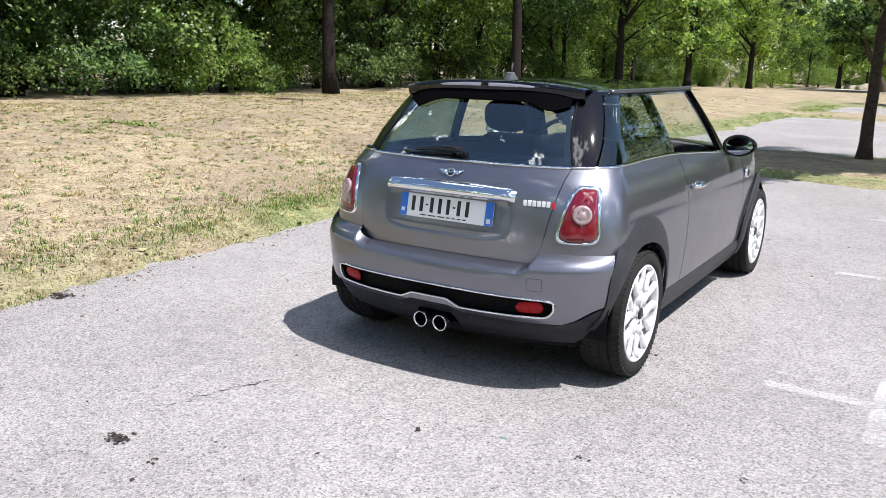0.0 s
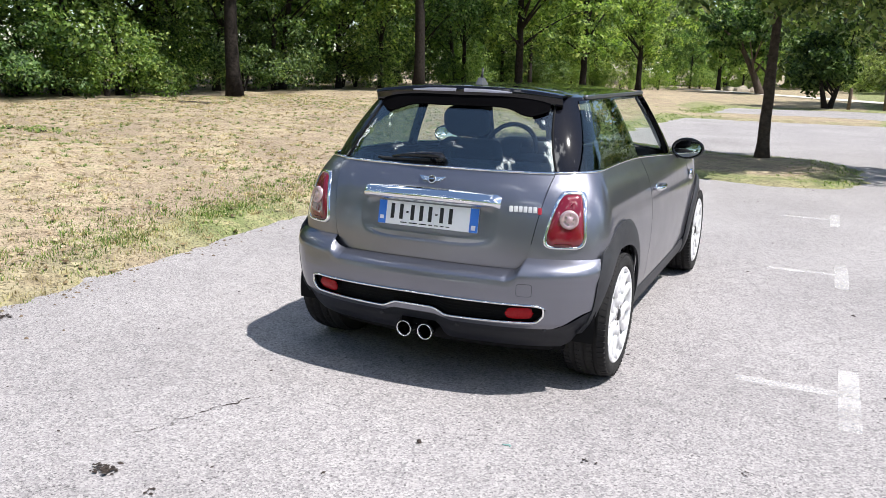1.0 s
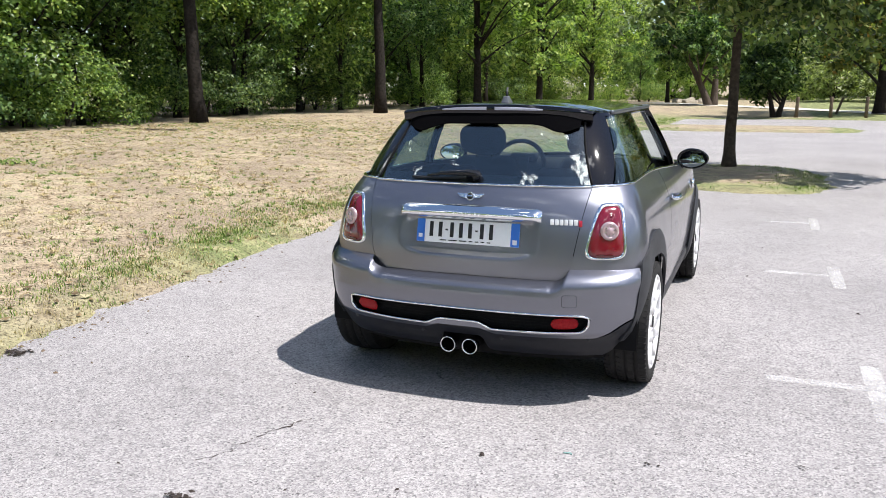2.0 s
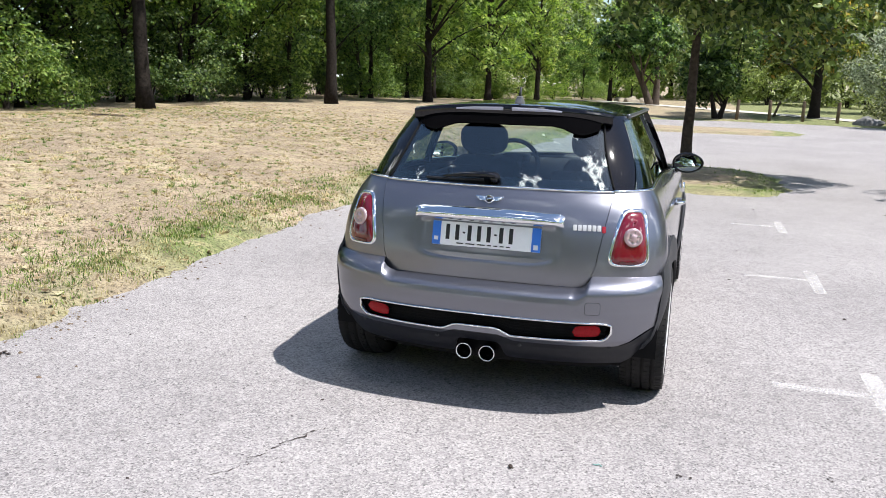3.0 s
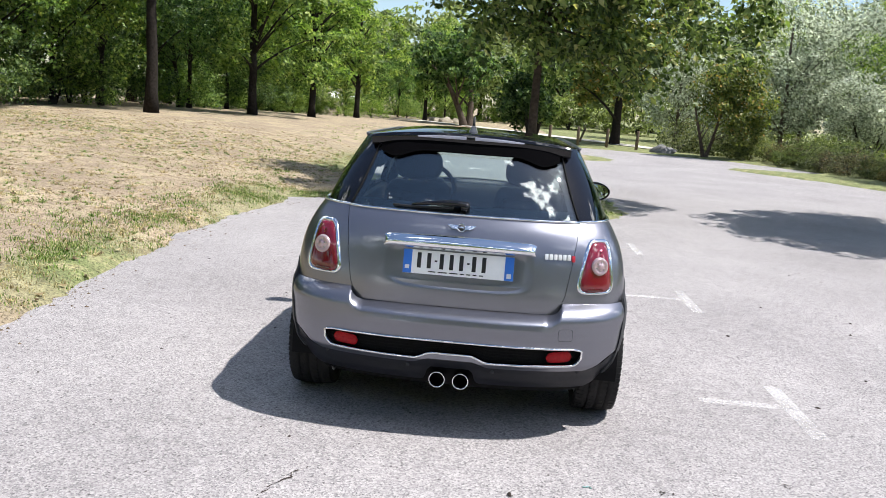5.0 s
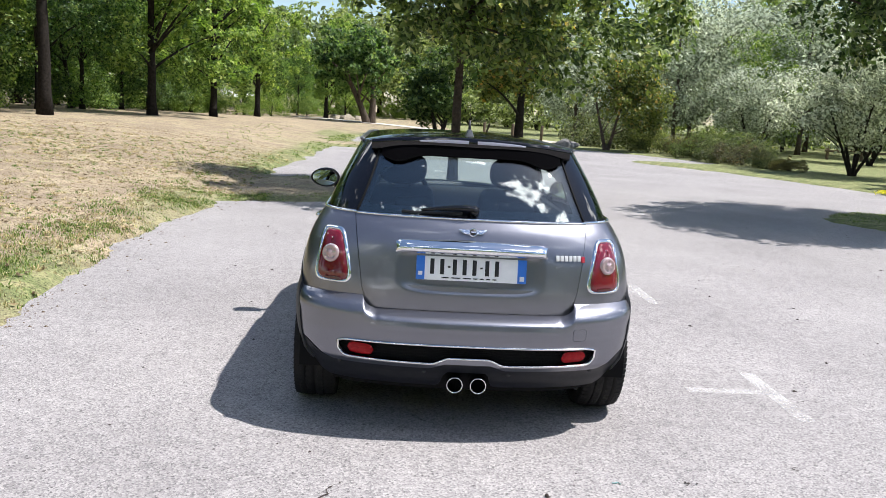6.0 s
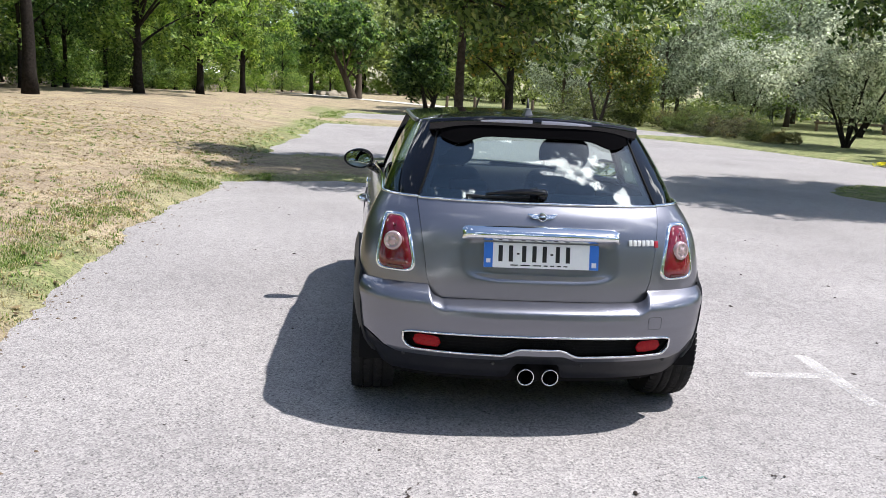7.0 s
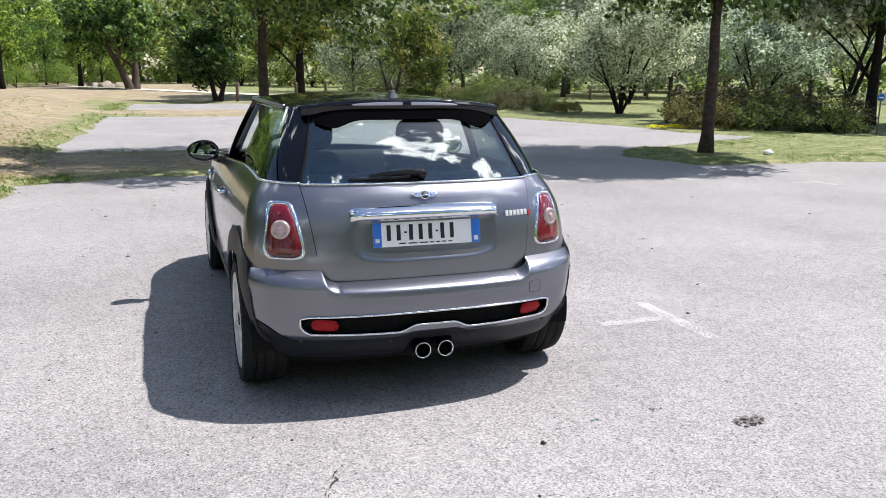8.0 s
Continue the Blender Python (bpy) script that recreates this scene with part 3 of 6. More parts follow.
def skin(s, z, out=0.0):
    """Right half of the lower body. s 0..1: round the rear corner from the middle; 1..2: along the side; 2..3: round the nose."""
    s, z = np.broadcast_arrays(np.asarray(s, float), np.asarray(z, float))
    w, yr = body_w(z) + out, body_rear(z) - out
    ca, cb = se_corner(s)
    fa, fb = se_corner(3 - s, 2.3)
    y_end = yr + REAR_D
    y_fr = NOSE - FRONT_D - 0.10 * (1 - np.clip((z - 0.2) / 0.7, 0, 1)) * 0
    nose = NOSE - 0.12 * np.clip((z - 0.55) / 0.4, 0, 1) ** 2 + out
    y = np.where(s <= 1, yr + REAR_D * cb, np.where(s <= 2, y_end + (y_fr - y_end) * np.clip(s - 1, 0, 1), nose - (nose - y_fr) * fb))
    x = np.where(s <= 1, w * ca, np.where(s <= 2, w, w * fa)) * barrel(y)
    return x, y, z


def side_s(y, z):
    """The s at which the side passes the place y."""
    y_end, y_fr = body_rear(z) + REAR_D, NOSE - FRONT_D
    return 1 + (y - y_end) / (y_fr - y_end)


def rear_s(x, z):
    """The s at which the rear corner passes the place x."""
    q = np.clip(np.abs(x) / body_w(z), 0, 0.999)
    return np.arcsin(q ** (SE / 2)) / (np.pi / 2)


def rear_y(x, z):
    return skin(rear_s(x, z), z)[1]


def belt(y):
    return hermite(y, [(0.1, 1.022), (1.2, 1.02), (1.6, 0.998), (2.3, 0.955), (2.6, 0.945), (2.9, 0.925), (3.3, 0.86), (3.68, 0.74)])


def in_arch(y, z, r=0.365):
    return (((y - R_AXLE) ** 2 + (z - WHEEL_R) ** 2) < r * r) | (((y - F_AXLE) ** 2 + (z - WHEEL_R) ** 2) < r * r)


def tail_edge(z):
    """Half width of the tailgate at a height, with a rounded lower corner."""
    e = 0.497 + 0.062 * (np.clip(z, 0.6, 1.03) - 0.62) / 0.40
    low = np.clip((0.70 - z) / 0.095, 0, 1)
    return e - 0.075 * (1 - np.sqrt(np.clip(1 - low ** 2, 0, 1)))


def both(name, fn, nu, nv, mat, label="", thick=0.008, keep=None, parent=None, **kw):
    a = panel(name, fn, nu, nv, mat, parent or car, label, thick, keep, **kw)
    b = panel(name, mirrored(fn), nu, nv, mat, parent or car, label, thick, keep, **kw)
    return a, b


# inner shell, just behind the outer panels
def inner_fn(u, v):
    s = 3 * u
    x, y, _ = skin(s, 0.5)
    z = 0.20 + v * (belt(y) - 0.03 - 0.20)
    x, y, z = skin(s, z)
    return x * 0.965, 0.034 + y * 0.985, z


both("inner_shell", inner_fn, 90, 16, INNER, thick=0.004, keep=lambda x, y, z: ~in_arch(y, z, 0.36))

# quarter panels with the rear wing
def quarter_fn(u, v):
    z0 = 0.24 + v * (1.018 - 0.24)
    s0 = rear_s(tail_edge(np.maximum(z0, 0.655)) + 0.009, z0)
    s1 = side_s(1.262, z0)
    s = s0 + (s1 - s0) * u
    y = skin(s, z0)[1]
    z = 0.24 + v * (belt(y) - 0.004 - 0.24)
    return skin(s, z)


both("rear_wing", quarter_fn, 74, 46, PAINT, keep=lambda x, y, z: ~in_arch(y, z) & ~((z < 0.650) & (y < R_AXLE - 0.05)))


# tailgate
def tail_fn(u, v):
    z = 0.6055 + v * (1.018 - 0.6055)
    s = 2 * u - 1
    x = s * tail_edge(z)
    z = z + 0.006 * s * s * (1 - v) ** 4
    y = rear_y(np.abs(x), z)
    # the dish round the plate
    dx, dz = np.abs(x) / 0.360, (z - 0.785) / 0.105
    dish = np.clip(1 - (dx ** 5 + np.abs(dz) ** 4), 0, 1)
    return x, y + 0.015 * smooth01(dish, 0.0, 0.9), z


def rear_panel_fn(u, v):
    x = (2 * u - 1) * 0.63
    z = 0.575 + 0.14 * v
    return x, rear_y(np.abs(x), z) + 0.006, z


panel("rear_panel", rear_panel_fn, 60, 8, PAINT, car, "", 0.004)
tailgate = panel("tailgate", tail_fn, 120, 60, PAINT, car)


# doors, front wings
def door_fn(u, v):
    y = 1.268 + u * (2.50 - 1.268) + 0.03 * (1 - v) * u
    z = 0.315 + v * (belt(y) - 0.004 - 0.315)
    return skin(side_s(y, z), z)


doors = both("door", door_fn, 30, 28, PAINT)


def wing_fn(u, v):
    y0 = 2.507
    sa = side_s(y0 + 0.03 * (1 - v), 0.6)
    s = sa + (3 - sa) * u
    y = skin(s, 0.6)[1]
    z = 0.24 + v * (belt(y) - 0.24)
    return skin(s, z)


both("front_wing", wing_fn, 60, 28, PAINT, keep=lambda x, y, z: ~in_arch(y, z))


def bonnet_fn(u, v):
    y = 2.46 + v * (3.63 - 2.46)
    zb = belt(y)
    q = np.clip((NOSE - 0.02 - y) / FRONT_D, 0.0001, 1)
    w = body_w(zb) * np.where(y < NOSE - FRONT_D, 1, (1 - (1 - q) ** 2.3) ** (1 / 2.3)) * barrel(y)
    s = 2 * u - 1
    return s * w * 0.985, y, zb + 0.06 * (1 - s * s) * (1 - 0.4 * v) - 0.006


panel("bonnet", bonnet_fn, 40, 30, PAINT, car)

# sills and floor
def sill_fn(u, v):
    y = 0.93 + u * (2.72 - 0.93)
    z = 0.165 + v * 0.15
    x, y, z = skin(side_s(y, z), z)
    return x + 0.014 * np.sin(np.pi * np.clip(v, 0.0, 1.0)) + 0.004, y, z


both("sill", sill_fn, 24, 8, PLASTIC, "dark plastic sill")
bm = bmesh.new()
block(bm, (1.30, 3.2, 0.10), pose(0, 1.85, 0.235), 0.03)
block(bm, (1.12, 0.55, 0.20), pose(0, 0.42, 0.36), 0.05)
part("floor_pan", bm, INNER, car)


# wheel arch cladding
def bumper_rear(z):
    return hermite(z, [(0.22, 0.085), (0.27, 0.042), (0.32, 0.012), (0.350, -0.014), (0.368, -0.030), (0.38, -0.031), (0.46, -0.036), (0.55, -0.037), (0.590, -0.034), (0.612, -0.023), (0.628, 0.012), (0.640, 0.062)])


def bumper_w(z):
    return hermite(z, [(0.20, 0.775), (0.35, 0.816), (0.5, 0.840), (0.60, 0.842), (0.70, 0.830)])


def arch_fn(axle):
    """A flared strip round a wheel opening; on the rear wheels it widens towards the bumper."""
    def fn(u, v):
        a = radians(-14) + u * radians(193 if axle < 2 else 208)
        wide = 0.034 + 0.085 * smooth01(u, 0.10, 0.50) * (1 - smooth01(u, 0.76, 0.93)) if axle < 2 else 0.070
        r = 0.349 + wide * v
        y, z = axle + r * np.cos(a), WHEEL_R + r * np.sin(a)
        zz = np.clip(z, 0.2, 1.0)
        q = np.clip(1 - (y - body_rear(zz)) / REAR_D, 0, 1)
        x = body_w(zz) * (1 - q ** SE) ** (1 / SE)
        q2 = np.clip(1 - (NOSE - y) / FRONT_D, 0, 1)
        x = np.where(y > NOSE - FRONT_D, body_w(zz) * (1 - q2 ** 2.3) ** (1 / 2.3), x) * barrel(y)
        yr = bumper_rear(np.clip(z, 0.22, 0.56))
        q3 = np.clip(1 - (y - yr) / (0.40 - 0.3 * yr), 0, 1)
        low = bumper_w(np.clip(z, 0.2, 0.7)) * (1 - q3 ** SE) ** (1 / SE) * barrel(0.2)
        x = np.where(y < 0.5, x + (np.maximum(low, x) - x) * (1 - smooth01(z, 0.63, 0.70)), x)
        bulge = 0.015 * np.sqrt(np.clip(1 - v ** 3, 0, 1)) * (1 - (0.97 * smooth01(u, 0.36, 0.66) if axle < 2 else 0)) + 0.002 - (0.010 * smooth01(u, 0.50, 0.68) if axle < 2 else 0)
        return x + bulge, y, z
    return fn


for axle in (R_AXLE, F_AXLE):
    both("wheel_arch", arch_fn(axle), 52, 9, PLASTIC, "dark grey plastic wheel arch trim", 0.013)
    half = np.linspace(math.pi * -0.04, math.pi * 1.04, 30)
    v = [(h, r * math.cos(a), r * math.sin(a)) for h, r in ((0.42, 0.02), (0.42, 0.37), (0.80, 0.37)) for a in half]
    f = [(i * 30 + j, i * 30 + j + 1, i * 30 + j + 31, i * 30 + j + 30) for i in range(2) for j in range(29)]
    for sgn in (1, -1):
        put("wheel_well", mesh_of("wheel_well", [(sgn * a, axle + b, WHEEL_R + c) for a, b, c in v], f, INNER), car)


# rear bumper
def bumper_top(x):
    k = np.clip((0.5080 - np.abs(x)) / 0.078, 0, 1)
    return np.minimum(0.698 - 0.0980 * np.sqrt(1 - (1 - k) ** 2), 0.655)


def bumper(s, z):
    """Bumper skin over signed s in -1..1."""
    q = np.abs(s)
    ca, cb = se_corner(q)
    x = bumper_w(z) * ca
    # how far below its upper edge a place lies: the shoulder rolls over softly all along that edge, also round the tailgate's corner
    arc = np.sqrt((np.maximum(x - 0.430, 0) / 0.078) ** 2 + (np.maximum(0.698 - z, 0) / 0.098) ** 2)
    drop = np.minimum(np.where(x < 0.430, 0.600 - z, (arc - 1) * 0.088), np.where(x < 0.500, 1.0, 0.5 * (0.655 - z)))
    zp = z + (0.640 - np.clip(drop, 0, 0.15) - z) * smooth01(z, 0.47, 0.54)
    yr = bumper_rear(zp)
    return np.sign(s) * x * barrel(0.2), yr + (0.40 - yr * 0.3 - 0.055 * smooth01(zp, 0.57, 0.64)) * cb, z


def bumper_s(x, z):
    q = np.clip(np.abs(x) / (bumper_w(z) * barrel(0.2)), 0, 0.9995)
    return np.sign(x) * np.arcsin(q ** (SE / 2)) / (np.pi / 2)


def arch_s(z):
    """How far round the bumper runs at a height before the wheel arch trim begins."""
    yl = 0.230 + 0.19 * (z - 0.42)
    yr = bumper_rear(np.clip(z, 0.22, 0.60))
    cb = np.clip((yl - yr) / (0.40 - yr * 0.3), 0, 0.995)
    return np.arccos((1 - cb) ** (SE / 2)) / (np.pi / 2)


def slot_low(x):
    """Lower line of the dark slot, with the hump over the pipes."""
    ax = np.abs(x)
    return 0.372 + 0.006 * (ax / 0.6) ** 2 + 0.030 * (1 - smooth01(ax, 0.085, 0.175))


def slot_high(x):
    return 0.462 - 0.004 * (np.abs(x) / 0.6) ** 2


def paint_low(x):
    """Lower edge of the painted part of the bumper."""
    ax = np.abs(x)
    return 0.338 + 0.030 * (1 - smooth01(ax, 0.10, 0.19)) + 0.085 * smooth01(ax, 0.64, 0.80) + 0.004


def bumper_panel(lo, hi, name, mat, nu, nv, label="", xm=0.9999, out=0.0, xr=None, keep=None, thick=0.01):
    def fn(u, v):
        s = (2 * u - 1) * 0.97
        for _ in range(3):
            x0 = bumper(s, 0.45)[0]
            z = lo(x0) + v * (hi(x0) - lo(x0))
            s = (2 * u - 1) * arch_s(z)
        x, y, z = bumper(s, z)
        return x, y - out, z
    return panel(name, fn, nu, nv, mat, car, label, thick, keep)


def wing_of(x):
    """Share of the slot's height that is open at a place across."""
    return np.sqrt(np.clip(1 - np.clip((np.abs(x) - 0.555) / 0.057, 0, 1) ** 2, 0, 1))


def slot_mid(x):
    return (slot_low(x) + slot_high(x)) / 2 + 0.022 * smooth01(np.abs(x), 0.5, 0.61)


def slot_lo2(x):
    return slot_mid(x) - wing_of(x) * (slot_mid(x) - slot_low(x))


def slot_hi2(x):
    return slot_mid(x) + wing_of(x) * (slot_high(x) - slot_mid(x))


bumper_part = bumper_panel(lambda x: slot_hi2(x), lambda x: bumper_top(x), "rear_bumper", PAINT, 240, 26)
bumper_panel(lambda x: paint_low(x), lambda x: np.maximum(slot_lo2(x), paint_low(x) + 0.002), "bumper_lip", PAINT, 150, 8)


def valance_fn(u, v):
    s = (2 * u - 1) * 0.95
    for _ in range(3):
        x0 = bumper(s, 0.35)[0]
        cut = 0.075 * (1 - smooth01(np.abs(x0), 0.095, 0.15))
        z = 0.232 + cut * 1.15 + v * (paint_low(x0) - 0.232 - cut * 1.15)
        s = (2 * u - 1) * arch_s(z)
    x, y, z = bumper(s, z)
    return x, y + 0.006, z


panel("bumper_valance", valance_fn, 120, 8, VALANCE, car, "dark plastic lower valance with the ground's shade in its colour", 0.02)


def slot_fn(u, v):
    x = (2 * u - 1) * 0.606
    z = slot_lo2(x) + v * (slot_hi2(x) - slot_lo2(x))
    x, y, z = bumper(bumper_s(x, z), z)
    return x, y + 0.030, z


grille = panel("lower_grille", slot_fn, 80, 10, MESH_BLACK, car, "black mesh in the bumper slot", 0.004)
# mesh bars in the slot
for k in range(1, 6):
    xs = np.linspace(-0.598, 0.598, 70)
    zs = slot_lo2(xs) + k / 6 * (slot_hi2(xs) - slot_lo2(xs))
    X, Y, Z = bumper(bumper_s(xs, zs), zs)
    rail("grille_bar", np.stack([X, Y + 0.024, Z], 1), 0.0016, MESH_BLACK, grille, segs=5)
xs = np.concatenate([np.linspace(-0.606, 0.606, 90)])
lo = [(x, float(slot_lo2(x))) for x in xs]
hi = [(x, float(slot_hi2(x))) for x in xs[::-1]]
loop = np.array(lo + hi)
X, Y, Z = bumper(bumper_s(loop[:, 0], loop[:, 1]), loop[:, 1])
rail("slot_trim", np.stack([X, Y - 0.004, Z], 1), 0.0058, CHROME, car, "chrome frame round the bumper slot", 6, True)


# reflectors in the slot's ends
def reflector(sgn):
    def fn(u, v):
        x = sgn * (0.440 + 0.122 * (u if sgn > 0 else 1 - u))
        h = 0.026 * np.sqrt(np.clip(1 - np.abs(2 * u - 1) ** 5, 0, 1))
        z = 0.4175 + 0.003 * (np.abs(x) - 0.5) / 0.06 + (2 * v - 1) * h
        px, py, pz = bumper(bumper_s(x, z), z)
        return px, py + 0.008 - 0.006 * (1 - (2 * v - 1) ** 2), pz
    return panel("reflector", fn, 16, 8, REFLECTOR, car, "red oblong rear reflector", 0.012)


reflector(1), reflector(-1)


def on_bumper(x, z, out=0.0):
    px, py, pz = bumper(bumper_s(np.array([x]), np.array([z])), np.array([z]))
    return Vector((float(px[0]), float(py[0]) - out, float(pz[0])))


# tow cover, parking sensors
def cap_fn(u, v):
    x = 0.492 + 0.058 * u
    z = 0.502 + 0.048 * v
    px, py, pz = bumper(bumper_s(x, z), z)
    return px, py - 0.0008, pz


panel("tow_cover", cap_fn, 5, 5, PAINT, car, "", 0.0035)
seam = [(0.521 + 0.033 * math.copysign(abs(math.cos(a)) ** 0.35, math.cos(a)), 0.526 + 0.028 * math.copysign(abs(math.sin(a)) ** 0.35, math.sin(a))) for a in np.linspace(0, 2 * math.pi, 40, endpoint=False)]
rail("tow_cover_gap", [on_bumper(x, z, 0.0) for x, z in seam], 0.0011, PLASTIC, car, "", 5, True)
for x, z in ((0.20, 0.318), (0.60, 0.335), (-0.20, 0.318), (-0.60, 0.335)):
    v, f = lathe([(-0.006, 0.0), (-0.006, 0.009), (0.004, 0.0095), (0.012, 0.0095)], 14, "y")
    put("parking_sensor", mesh_of("parking_sensor", v, f, PLASTIC), car, "", Matrix.Translation(on_bumper(x, z, -0.006)))

# exhaust pipes
for sx in (-0.055, 0.055):
    pipe = put("exhaust_pipe", mesh_of("exhaust_pipe", *lathe([(0.30, 0.034), (0.012, 0.037), (-0.004, 0.0385), (-0.007, 0.0365), (-0.004, 0.0335), (0.02, 0.032), (0.25, 0.030)], 32, "y"), CHROME), car,
               "chrome exhaust tailpipe", pose(sx, -0.02, 0.271))
    put("bore", mesh_of("bore", *lathe([(0.10, 0.0305), (0.10, 0.0)], 24, "y"), INNER), pipe)
bm = bmesh.new()
block(bm, (0.62, 0.20, 0.14), pose(0, 0.40, 0.29), 0.05)
part("silencer", bm, INNER, car)


# ---- rear lamps, badge, plate ----
def lamp_outline(n=48, grow=0.0):
    """Tapering lamp outline with rounded corners, x and z round its middle; broad below."""
    a = np.linspace(0, 2 * np.pi, n, endpoint=False)
    c, s = np.cos(a), np.sin(a)
    p = 5.5
    q = (np.abs(c) ** p + np.abs(s) ** p) ** (-1 / p)
    lx, lz = c * q, s * q
    h = 0.127 + grow
    z = lz * h
    half = 0.095 + grow - 0.040 * (lz * 0.5 + 0.5) ** 1.2
    x = lx * half + 0.006 * (lz * 0.5 + 0.5)
    return x, z


LAMP_X, LAMP_Z = 0.656, 0.826


def lamp(sgn):
    ob = None
    def ring_surface(grow0, grow1, out0, out1, k):
        rows = []
        for i in range(k + 1):
            t = i / k
            x, z = lamp_outline(56, grow0 + (grow1 - grow0) * t)
            X, Y, Z = skin(rear_s(LAMP_X + x, LAMP_Z + z), LAMP_Z + z)
            o = out0 + (out1 - out0) * t if np.isscalar(out1) else out1[i]
            rows.append(np.stack([sgn * (X + o * 0.55), Y - o * 0.83, Z], 1))
        return rows

    def skinned(rows, cap=False):
        n = len(rows[0])
        verts = [p for r in rows for p in r]
        faces = []
        for i in range(len(rows) - 1):
            for j in range(n):
                l = (j + 1) % n
                q = (i * n + j, i * n + l, (i + 1) * n + l, (i + 1) * n + j)
                faces.append(q if sgn > 0 else q[::-1])
        if cap:
            k = len(verts)
            verts.append(np.mean(rows[-1], 0))
            for j in range(n):
                l = (j + 1) % n
                q = ((len(rows) - 1) * n + j, (len(rows) - 1) * n + l, k)
                faces.append(q if sgn > 0 else q[::-1])
        return verts, faces
    outs = [-0.004, 0.004, 0.008, 0.0085, 0.007, 0.003]
    rows = []
    for i, g in enumerate((0.0, -0.001, -0.004, -0.009, -0.013, -0.015)):
        rows += ring_surface(g, g, outs[i], outs[i], 1)[:1]
    bez = put("lamp_bezel", mesh_of("lamp_bezel", *skinned(rows), CHROME), None, "chrome bezel of the rear lamp")
    rows = []
    for g, o in ((-0.0145, 0.003), (-0.017, 0.009), (-0.024, 0.012), (-0.040, 0.014), (-0.060, 0.0145)):
        rows += ring_surface(g, g, o, o, 1)[:1]
    lens = put("lamp_lens", mesh_of("lamp_lens", *skinned(rows, True), RED_LENS), None, "red rear lamp lens")
    X, Y, Z = skin(rear_s(0.662, 0.833), 0.833)
    c = Vector((sgn * (float(X) + 0.010), float(Y) - 0.0125, float(Z)))
    face = Matrix.Translation(c) @ pose(0, 0, 0, -8, 0, sgn * 24)
    disc = put("lamp_centre", mesh_of("lamp_centre", *lathe([(0.004, 0.044), (-0.006, 0.042), (-0.010, 0.036), (-0.0105, 0.030), (-0.008, 0.027), (-0.009, 0.014), (-0.013, 0.012), (-0.013, 0.0)], 36, "y"), CLEAR_LENS),
               None, "clear round centre of the rear lamp", face)
    for k in range(6):
        bm = bmesh.new()
        a = k * math.pi / 3 + 0.3
        block(bm, (0.003, 0.002, 0.011), Matrix.Translation((0.022 * math.cos(a), -0.0105, 0.022 * math.sin(a))) @ pose(0, 0, 0, 0, 90 - math.degrees(a), 0))
        part("lens_rib", bm, SATIN, disc)
    bm = bmesh.new()
    X, Y, Z = skin(rear_s(0.652, 0.722), 0.722)
    block(bm, (0.078, 0.003, 0.013), Matrix.Translation((sgn * (float(X) + 0.007), float(Y) - 0.0135, float(Z))) @ pose(0, 0, 0, -4, 0, sgn * 21), 0.001)
    low = part("reversing_strip", bm, RED_DARK, None)
    root = put("rear_lamp", None, car, "red tapering rear lamp in a chrome bezel")
    for o in (bez, lens, disc, low):
        o.parent = root
    return root


lamp(1), lamp(-1)


def plate():
    """White plate with blue ends; its characters are plain bars."""
    tilt = math.degrees(math.atan2(0.022, 0.11))
    base = put("number_plate", None, tailgate, "white number plate with blue end bands", pose(0, 0.100, 0.798, -tilt))
    bm = bmesh.new()
    block(bm, (0.520, 0.006, 0.112), None, 0.003)
    part("plate", bm, PLATE_WHITE, base)
    for sx, w in ((-0.240, 0.040), (0.239, 0.042)):
        bm = bmesh.new()
        block(bm, (w, 0.004, 0.111), pose(sx, -0.0035, 0), 0.001)
        b = part("plate_band", bm, PLATE_BLUE, base, "blue end band of the plate")
        bm = bmesh.new()
        block(bm, (w * 0.5, 0.002, 0.018 if sx < 0 else 0.022), pose(0, 0, 0))
        q = part("band_mark", bm, WHITE_INK, b, "", True, pose(sx, -0.0056, -0.026 if sx < 0 else -0.034))
    x = -0.185
    for g in (2, 3, 2):
        for _ in range(g):
            bm = bmesh.new()
            block(bm, (0.019, 0.002, 0.072), pose(x, -0.0036, 0.008), 0.001)
            part("print_bar", bm, INK, base)
            x += 0.0465
        x += 0.0
        if g != 2 or x < 0:
            bm = bmesh.new()
            block(bm, (0.012, 0.002, 0.008), pose(x - 0.014, -0.0036, 0.008))
            part("dash_mark", bm, INK, base)
            x += 0.013
    x = -0.145
    for w in (0.045, 0.055, 0.05, 0.03, 0.03, 0.03, 0.03):
        bm = bmesh.new()
        block(bm, (w - 0.012, 0.002, 0.005), pose(x + w / 2, -0.0036, -0.043))
        part("print_line", bm, INK, base)
        x += w
    return base


plate()


# chrome handle bar above the plate
def bar_fn(u, v):
    x = (2 * u - 1) * 0.358
    e = np.sqrt(np.clip(1 - np.abs(2 * u - 1) ** 14, 0, 1))
    top = 0.932 - 0.010 * (x / 0.358) ** 2 - 0.010 * smooth01(np.abs(x), 0.33, 0.36)
    low = 0.863 + 0.000 * x
    z = low + (top - low) * v
    y = rear_y(np.abs(x), z)
    bulge = 0.034 * np.sin(np.pi * np.clip(v, 0.0, 1)) ** 0.7 * e + 0.004
    return x, y - bulge, z


panel("handle_bar", bar_fn, 60, 14, CHROME, tailgate, "long chrome handle bar above the plate", 0.012)

